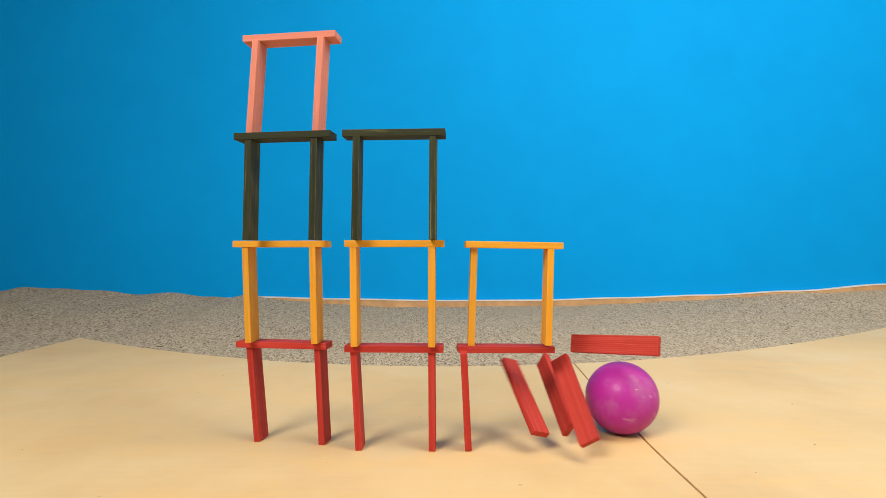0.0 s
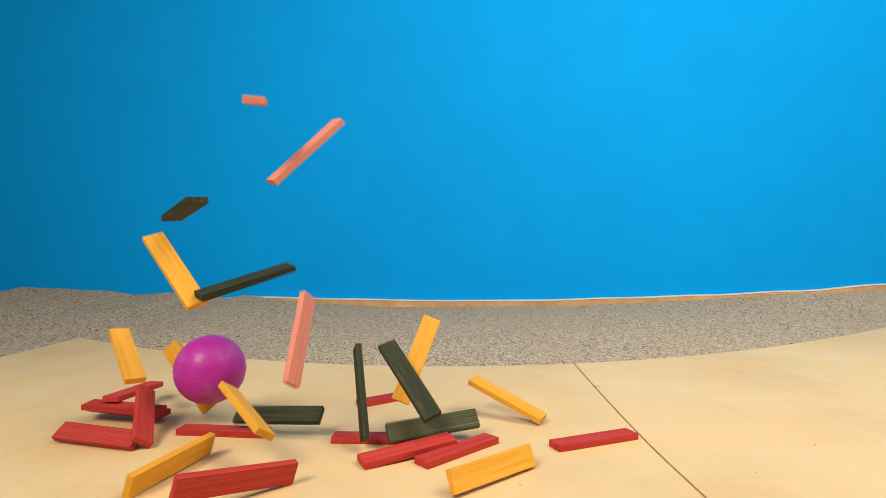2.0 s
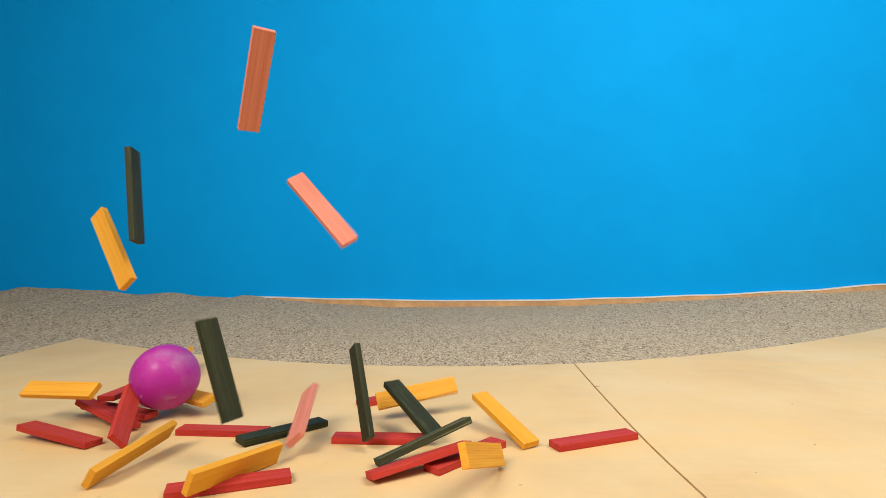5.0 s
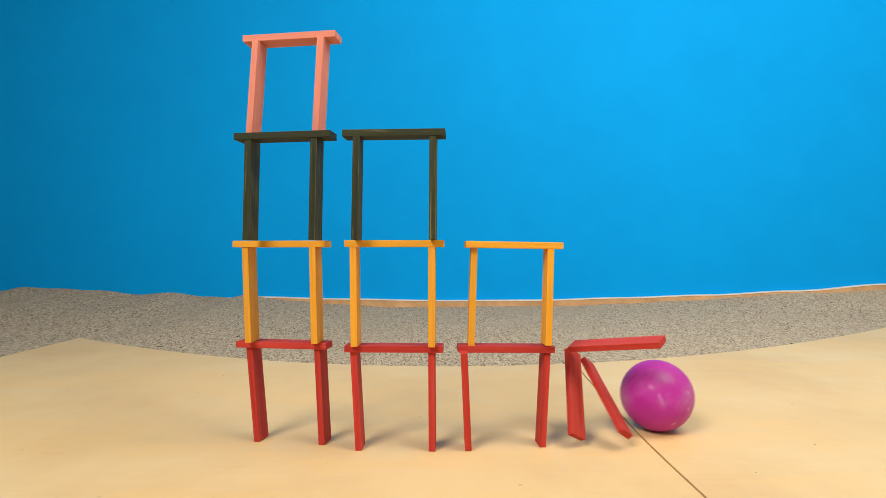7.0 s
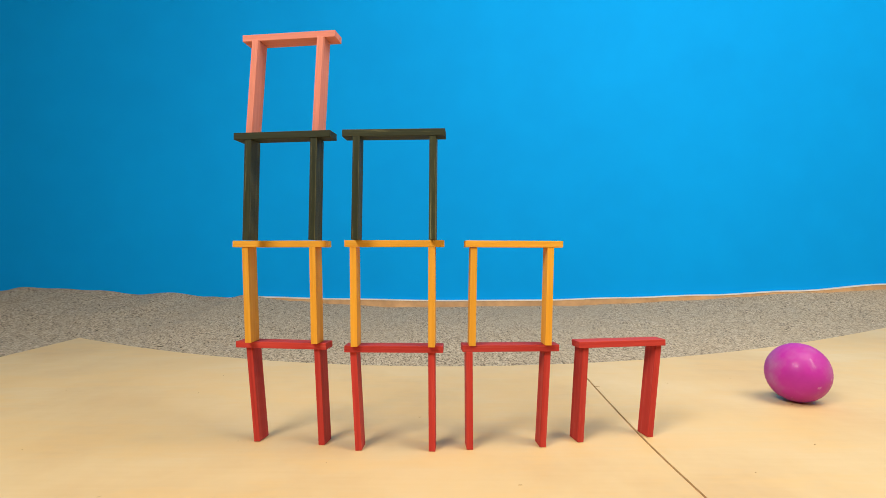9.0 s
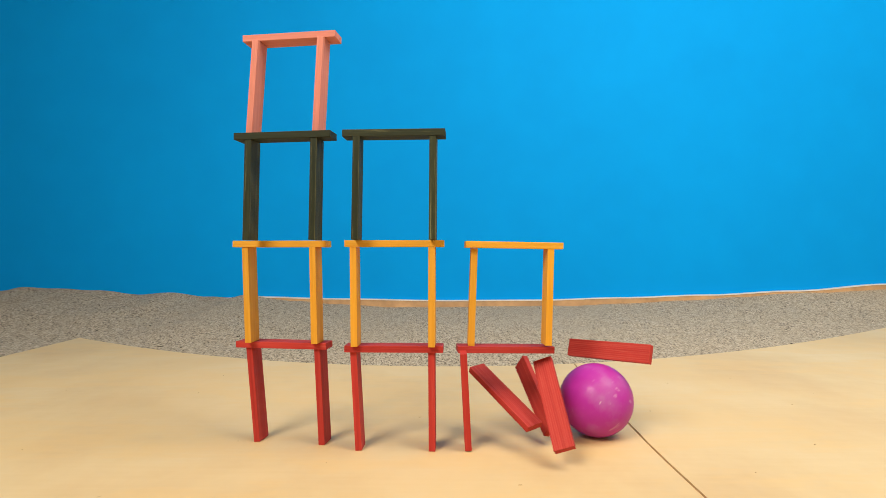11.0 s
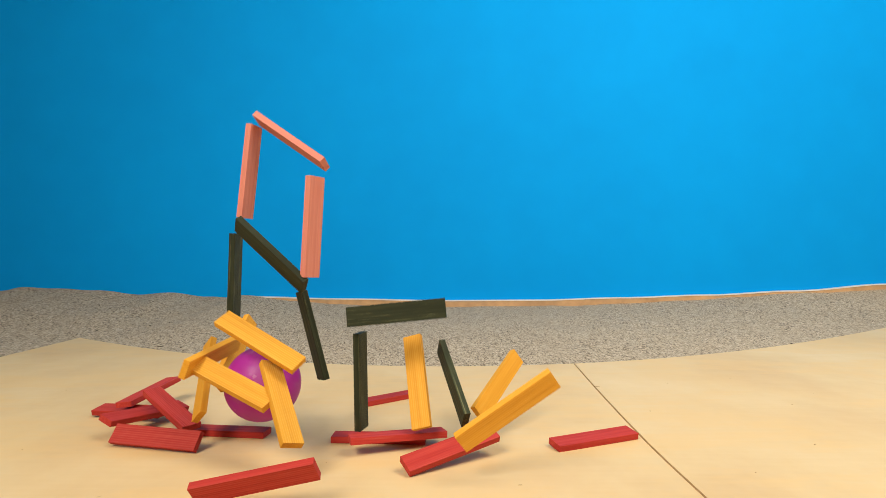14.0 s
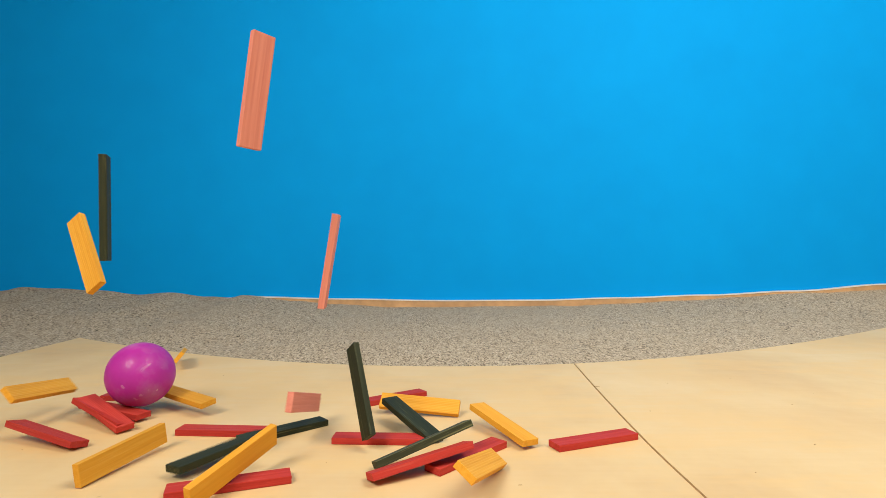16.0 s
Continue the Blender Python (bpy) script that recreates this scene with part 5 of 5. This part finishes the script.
    walk(plank("red", "upright"), three_times([
        (-1.3929, pose(-0.2341, 0.6801, 0.0584, 0.0, 84.7, -8.5)), (0, pose(-0.2339, 0.6790, 0.0584, 0.0, 84.7, -8.5)), (0.4, pose(-0.2339, 0.6787, 0.0584, 0.0, 84.7, -8.5)),
        (0.45, pose(-0.2356, 0.6730, 0.0602, 49.6, 81.8, 43.4)), (0.5, pose(-0.2353, 0.6730, 0.0602, 60.0, 83.1, 53.8)), (0.6, pose(-0.2507, 0.6785, 0.0595, 28.1, 74.9, 21.4)),
        (0.7, pose(-0.2766, 0.6917, 0.0603, -62.9, 54.0, -26.4)), (0.85, pose(-0.3209, 0.7016, 0.0644, -71.4, 34.8, -33.4)), (1, pose(-0.3461, 0.7017, 0.0529, -57.2, 34.0, -9.1)),
        (1.1, pose(-0.3806, 0.7119, 0.0387, 4.6, 13.5, -25.4)), (1.2, pose(-0.3997, 0.7220, 0.0193, 10.0, -1.0, -29.4)), (1.35, pose(-0.4170, 0.7421, 0.0171, 8.1, 2.0, -16.8)),
        (1.5, pose(-0.4432, 0.7621, 0.0107, 12.6, -4.0, -20.8)), (1.75, pose(-0.4406, 0.7621, 0.0119, 6.7, 0.5, -9.0)), (2.5, pose(-0.4651, 0.7621, 0.0121, 0.4, 3.0, -19.7)),
        (2.6, pose(-0.4699, 0.7692, 0.0105, 0.3, 2.4, -21.3)), (3, pose(-0.4890, 0.7973, 0.0042, 0.0, 0.0, -27.6)), (3.8333, pose(-0.4866, 0.7960, 0.0042, 0.0, -0.0, -28.3))]))
    walk(plank("red", "upright"), three_times([
        (-1.3929, pose(-0.1491, 0.6674, 0.0584, 0.0, 87.0, -8.5)), (0, pose(-0.1491, 0.6674, 0.0584, 0.0, 87.0, -8.5)), (0.35, pose(-0.1491, 0.6674, 0.0584, 0.0, 87.0, -8.5)),
        (0.4, pose(-0.1578, 0.6742, 0.0536, -83.0, 50.8, -55.8)), (0.45, pose(-0.1792, 0.6817, 0.0573, -78.8, 40.5, -52.4)), (0.5, pose(-0.1989, 0.6917, 0.0534, -69.2, 42.9, -41.0)),
        (0.6, pose(-0.2446, 0.7018, 0.0480, -53.3, 25.9, -33.5)), (0.7, pose(-0.2713, 0.7119, 0.0374, -126.2, -8.4, -44.4)), (0.775, pose(-0.2800, 0.7069, 0.0294, -166.9, 7.5, -57.3)),
        (0.85, pose(-0.2887, 0.7020, 0.0213, 149.0, 10.5, -77.7)), (1, pose(-0.3110, 0.7021, 0.0166, -177.0, 7.4, -73.3)), (1.1, pose(-0.3301, 0.7121, 0.0145, 153.2, 1.3, -83.7)),
        (1.2, pose(-0.3513, 0.7221, 0.0155, 158.2, 0.0, -84.2)), (1.35, pose(-0.3758, 0.7321, 0.0155, 152.0, -0.3, -87.3)), (1.5, pose(-0.3920, 0.7106, 0.0117, 158.0, -3.2, -93.2)),
        (1.6, pose(-0.3970, 0.7220, 0.0201, 164.0, -5.6, -113.2)), (1.75, pose(-0.4162, 0.7220, 0.0228, 168.5, -1.9, 174.0)), (2, pose(-0.4397, 0.7420, 0.0209, 174.3, -1.4, 168.9)),
        (2.5, pose(-0.4610, 0.7295, 0.0160, -168.0, -9.3, 148.2)), (2.6, pose(-0.4646, 0.7337, 0.0166, -167.8, -9.0, 149.1)), (2.8, pose(-0.4717, 0.7421, 0.0179, -167.2, -8.3, 150.8)),
        (3, pose(-0.4888, 0.7545, 0.0159, 180.0, -0.0, 140.6)), (3.8333, pose(-0.4786, 0.7361, 0.0159, 180.0, -0.0, 147.3))]))
    walk(plank("red", "upright"), three_times([
        (-1.3929, pose(-0.1027, 0.6487, 0.0584, 0.0, 86.8, -2.0)), (0, pose(-0.1027, 0.6487, 0.0584, 0.0, 86.8, -2.0)), (0.35, pose(-0.1027, 0.6487, 0.0584, 0.0, 86.8, -2.0)),
        (0.4, pose(-0.1357, 0.6717, 0.0529, -37.3, 51.8, -56.7)), (0.45, pose(-0.1539, 0.6817, 0.0538, -30.5, 46.6, -68.7)), (0.5, pose(-0.1683, 0.6817, 0.0569, -36.3, 45.7, -63.8)),
        (0.6, pose(-0.2059, 0.6916, 0.0613, -50.2, 38.3, -65.5)), (0.7, pose(-0.2371, 0.7016, 0.0611, -27.1, 28.0, -55.3)), (0.85, pose(-0.2723, 0.7017, 0.0609, 14.5, 6.8, -45.6)),
        (0.925, pose(-0.2903, 0.7117, 0.0555, 55.8, -13.6, -66.6)), (1, pose(-0.3083, 0.7218, 0.0501, 102.9, -13.4, -96.6)), (1.1, pose(-0.3346, 0.7318, 0.0465, 114.3, -7.7, -97.8)),
        (1.2, pose(-0.3578, 0.7418, 0.0462, 128.0, -3.4, -97.3)), (1.35, pose(-0.4015, 0.7819, 0.0297, 49.8, 3.4, -92.4)), (1.5, pose(-0.4272, 0.8019, 0.0297, 44.1, 1.4, -95.0)),
        (1.6, pose(-0.4360, 0.8020, 0.0286, 6.8, 4.2, -95.7)), (1.75, pose(-0.4495, 0.8020, 0.0265, 0.1, -1.7, -93.8)), (2, pose(-0.4589, 0.8020, 0.0289, -1.2, -3.2, -90.6)),
        (2.2, pose(-0.4645, 0.8019, 0.0311, 1.4, -1.8, -89.0)), (2.6, pose(-0.4974, 0.8563, 0.0176, 0.7, -0.9, -90.3)), (3, pose(-0.5302, 0.9108, 0.0042, 0.0, -0.0, -91.7)),
        (3.8333, pose(-0.5273, 0.9091, 0.0042, 0.0, -0.0, -90.8))]))
    walk(plank("red", "upright"), three_times([
        (-1.3929, pose(-0.0129, 0.6457, 0.0583, 0.0, 89.6, -2.0)), (0, pose(-0.0129, 0.6457, 0.0583, 0.0, 89.6, -2.0)), (0.3, pose(-0.0129, 0.6457, 0.0583, 0.0, 89.6, -2.0)),
        (0.35, pose(-0.0207, 0.6709, 0.0471, -89.7, 39.8, -75.0)), (0.4, pose(-0.0787, 0.6704, 0.0214, -127.1, 9.3, -30.7)), (0.45, pose(-0.0703, 0.6508, 0.0077, -164.4, -0.5, -8.5)),
        (0.5, pose(-0.0717, 0.6555, 0.0099, -154.2, -0.9, -11.0)), (0.6, pose(-0.0793, 0.6741, 0.0117, -139.0, -0.6, -13.7)), (0.7, pose(-0.0828, 0.6790, 0.0105, -149.1, -0.8, -15.4)),
        (0.85, pose(-0.0798, 0.6624, 0.0082, -169.0, -1.7, -11.4)), (1, pose(-0.0797, 0.6712, 0.0042, 180.0, 0.0, -5.3)), (2.6, pose(-0.0777, 0.6671, 0.0042, -180.0, 0.0, -2.3)),
        (3.8333, pose(-0.0763, 0.6641, 0.0042, 180.0, -0.0, 0.0))]))
    walk(plank("red", "upright"), three_times([
        (-1.3929, pose(0.0325, 0.6526, 0.0583, 0.0, 90.4, 4.3)), (0, pose(0.0272, 0.6397, 0.0601, 63.6, 83.6, 63.4)), (0.1, pose(0.0269, 0.6393, 0.0601, 61.9, 83.5, 61.8)),
        (0.2, pose(0.0205, 0.6717, 0.0521, -91.3, 47.4, -74.3)), (0.3, pose(0.0139, 0.6684, 0.0515, -81.0, 46.5, -68.8)), (0.35, pose(0.0098, 0.6751, 0.0339, -79.6, 22.2, -69.4)),
        (0.4, pose(-0.0413, 0.6620, 0.0197, -133.8, 6.8, -27.2)), (0.45, pose(-0.0442, 0.6540, 0.0128, -143.9, -2.3, -16.3)), (0.5, pose(-0.0441, 0.6383, 0.0134, -148.8, -3.5, -15.4)),
        (0.6, pose(-0.0507, 0.6466, 0.0146, -128.8, -2.5, -14.7)), (0.7, pose(-0.0534, 0.6418, 0.0165, -128.2, -4.4, -15.2)), (0.85, pose(-0.0517, 0.6506, 0.0114, -139.5, 0.4, 23.0)),
        (1, pose(-0.0491, 0.6436, 0.0113, -151.2, -1.9, 27.9)), (1.2, pose(-0.0516, 0.6273, 0.0162, -135.7, -4.8, 20.1)), (1.35, pose(-0.0543, 0.6050, 0.0232, -137.7, -12.0, -0.1)),
        (1.5, pose(-0.0553, 0.6293, 0.0115, -172.7, -5.6, 17.4)), (1.6, pose(-0.0535, 0.6421, 0.0162, 176.4, 2.0, 19.0)), (1.75, pose(-0.0491, 0.6222, 0.0165, -126.8, -4.4, 25.9)),
        (1.8, pose(-0.0474, 0.6318, 0.0131, -126.2, -0.9, 28.6)), (2, pose(-0.0392, 0.6174, 0.0085, -173.1, -2.8, 29.8)), (2.1, pose(-0.0326, 0.5940, 0.0099, 180.0, -0.0, 38.0)),
        (2.2, pose(-0.0279, 0.5852, 0.0110, 169.7, -4.6, 31.3)), (2.5, pose(-0.0226, 0.5702, 0.0148, 162.7, -7.1, 26.6)), (2.6, pose(-0.0227, 0.5704, 0.0147, 162.7, -7.0, 26.8)),
        (3, pose(-0.0229, 0.5714, 0.0141, 162.7, -6.5, 27.5)), (3.8333, pose(-0.0226, 0.5720, 0.0139, 162.6, -6.2, 28.3))]))
    walk(plank("red", "upright"), three_times([
        (-1.3929, pose(0.1223, 0.6594, 0.0584, 0.0, 93.1, 4.3)), (-0.125, pose(0.1223, 0.6594, 0.0584, 0.0, 93.1, 4.3)), (0, pose(0.1005, 0.6717, 0.0568, -20.9, 35.4, -74.2)),
        (0.1, pose(0.0756, 0.6717, 0.0562, 6.4, 26.9, -52.2)), (0.2, pose(0.0647, 0.6717, 0.0534, -1.7, 31.4, -58.3)), (0.3, pose(0.0454, 0.6817, 0.0557, -2.1, 23.4, -66.4)),
        (0.35, pose(0.0244, 0.6919, 0.0390, -74.6, 5.3, -70.4)), (0.375, pose(0.0234, 0.6653, 0.0303, -106.9, -2.5, -34.5)), (0.4, pose(0.0225, 0.6387, 0.0216, -137.7, 10.3, 0.1)),
        (0.45, pose(0.0173, 0.6641, 0.0098, -149.0, 0.1, -14.1)), (0.5, pose(0.0175, 0.6654, 0.0104, -149.1, 0.7, -15.6)), (0.6, pose(0.0122, 0.6479, 0.0158, -128.2, -3.6, -13.1)),
        (0.7, pose(0.0117, 0.6506, 0.0149, -123.4, 2.5, 9.5)), (0.85, pose(0.0087, 0.6422, 0.0172, -124.8, -5.0, 11.5)), (1, pose(0.0071, 0.6329, 0.0209, -126.8, -8.7, 17.8)),
        (1.1, pose(0.0068, 0.6296, 0.0230, -151.8, -13.7, 14.5)), (1.2, pose(0.0073, 0.6303, 0.0169, -172.6, -11.1, 17.6)), (1.35, pose(0.0077, 0.5952, 0.0179, -150.0, -8.1, 25.2)),
        (1.5, pose(0.0076, 0.5946, 0.0183, -144.5, -7.8, 30.4)), (1.6, pose(0.0095, 0.5972, 0.0170, -156.7, -8.3, 30.1)), (1.75, pose(0.0118, 0.6059, 0.0132, 178.4, -8.5, 29.1)),
        (2, pose(0.0182, 0.6295, 0.0042, 180.0, -0.0, 43.2)), (2.2, pose(0.0245, 0.6186, 0.0042, 180.0, -0.0, 46.1)), (2.5, pose(0.0283, 0.6129, 0.0042, 180.0, -0.0, 46.6)),
        (2.6, pose(0.0284, 0.6127, 0.0042, -180.0, -0.0, 46.6)), (3.8333, pose(0.0297, 0.6102, 0.0042, 180.0, 0.0, 45.8))]))
    walk(plank("red", "upright"), three_times([
        (-1.3929, pose(0.1713, 0.6771, 0.0584, 0.0, 93.7, 11.4)), (-0.25, pose(0.1713, 0.6771, 0.0584, 0.0, 93.7, 11.4)), (-0.125, pose(0.1666, 0.6817, 0.0579, -45.7, 49.6, -99.8)),
        (0, pose(0.1440, 0.6917, 0.0550, -104.7, 34.2, -81.5)), (0.1, pose(0.1199, 0.7017, 0.0508, -106.7, 33.2, -76.9)), (0.2, pose(0.0921, 0.7218, 0.0498, -108.7, 27.5, -74.1)),
        (0.3, pose(0.0597, 0.7418, 0.0424, -106.9, 23.7, -71.4)), (0.35, pose(0.0329, 0.7318, 0.0470, -121.1, 22.6, -73.3)), (0.4, pose(0.0427, 0.7618, 0.0441, -114.6, 9.2, -60.0)),
        (0.5, pose(0.0289, 0.7719, 0.0389, -121.6, 0.5, -51.5)), (0.6, pose(-0.0198, 0.7818, 0.0432, -130.7, 0.5, -47.2)), (0.7, pose(-0.0403, 0.7919, 0.0342, -156.5, -2.8, -39.9)),
        (0.85, pose(-0.0630, 0.8021, 0.0153, -166.4, 2.6, 38.0)), (1, pose(-0.0667, 0.8221, 0.0137, -151.8, -4.2, 22.5)), (1.1, pose(-0.0675, 0.8121, 0.0112, -170.5, 2.9, 30.3)),
        (1.2, pose(-0.0741, 0.8020, 0.0195, -171.7, -2.9, 25.1)), (1.35, pose(-0.0811, 0.8588, 0.0042, 180.0, -0.0, 37.0)), (2.6, pose(-0.0806, 0.8569, 0.0042, 180.0, -0.0, 35.6)),
        (3.8333, pose(-0.0801, 0.8551, 0.0042, 180.0, -0.0, 34.3))]))
    walk(plank("red", "upright"), three_times([
        (-1.3929, pose(0.2668, 0.6962, 0.0583, 0.0, 96.2, 11.4)), (-0.4, pose(0.2668, 0.6962, 0.0583, 0.0, 96.2, 11.4)), (-0.25, pose(0.2306, 0.6787, 0.0595, 20.3, 77.4, 26.7)),
        (-0.125, pose(0.2051, 0.6817, 0.0534, -40.1, 35.1, -77.2)), (-0.0625, pose(0.1805, 0.6616, 0.0573, 2.4, 37.8, -80.1)), (0, pose(0.1560, 0.6416, 0.0613, 46.8, 41.3, -79.9)),
        (0.1, pose(0.1270, 0.6216, 0.0617, 29.1, 43.4, -84.4)), (0.2, pose(0.0968, 0.6016, 0.0612, 22.2, 44.2, -83.5)), (0.3, pose(0.0652, 0.5917, 0.0576, 23.6, 43.6, -79.2)),
        (0.35, pose(0.0497, 0.5867, 0.0550, 20.9, 41.0, -80.6)), (0.4, pose(0.0348, 0.5818, 0.0478, 20.9, 37.6, -79.6)), (0.45, pose(0.0225, 0.5818, 0.0438, 21.6, 33.9, -78.2)),
        (0.5, pose(0.0115, 0.5818, 0.0407, 21.6, 30.9, -77.6)), (0.6, pose(-0.0186, 0.5819, 0.0337, 23.7, 21.4, -78.6)), (0.7, pose(-0.0453, 0.5820, 0.0223, 21.9, 12.3, -81.6)),
        (0.85, pose(-0.0773, 0.5497, 0.0213, -8.3, 15.3, -93.9)), (1, pose(-0.1023, 0.5417, 0.0196, -26.4, 10.5, -103.0)), (1.1, pose(-0.1170, 0.5320, 0.0199, -41.5, 8.7, -116.9)),
        (1.2, pose(-0.1333, 0.5189, 0.0204, -118.0, 7.7, -125.6)), (1.35, pose(-0.1546, 0.5340, 0.0132, -124.6, 1.0, -132.1)), (1.5, pose(-0.1661, 0.5161, 0.0154, -129.8, -3.5, -139.9)),
        (1.6, pose(-0.1726, 0.4952, 0.0240, -121.0, 11.5, 179.9)), (1.75, pose(-0.1851, 0.5177, 0.0189, -94.6, -6.5, -136.6)), (1.8, pose(-0.1882, 0.5143, 0.0198, -94.9, -7.3, -136.0)),
        (1.85, pose(-0.1897, 0.5126, 0.0202, -95.1, -7.6, -135.8)), (2, pose(-0.1920, 0.5053, 0.0213, -105.4, -8.6, -135.8)), (2.1, pose(-0.1969, 0.5008, 0.0208, -95.1, 8.3, 179.9)),
        (2.15, pose(-0.2039, 0.5188, 0.0125, -137.2, 0.2, -171.7)), (2.2, pose(-0.2109, 0.5368, 0.0042, 180.0, -0.0, -160.0)), (2.5, pose(-0.2120, 0.5368, 0.0042, 180.0, -0.0, -159.9)),
        (2.6, pose(-0.2119, 0.5367, 0.0042, 180.0, -0.0, -159.8)), (3.8333, pose(-0.2111, 0.5350, 0.0042, 180.0, -0.0, -157.7))]))


motions()
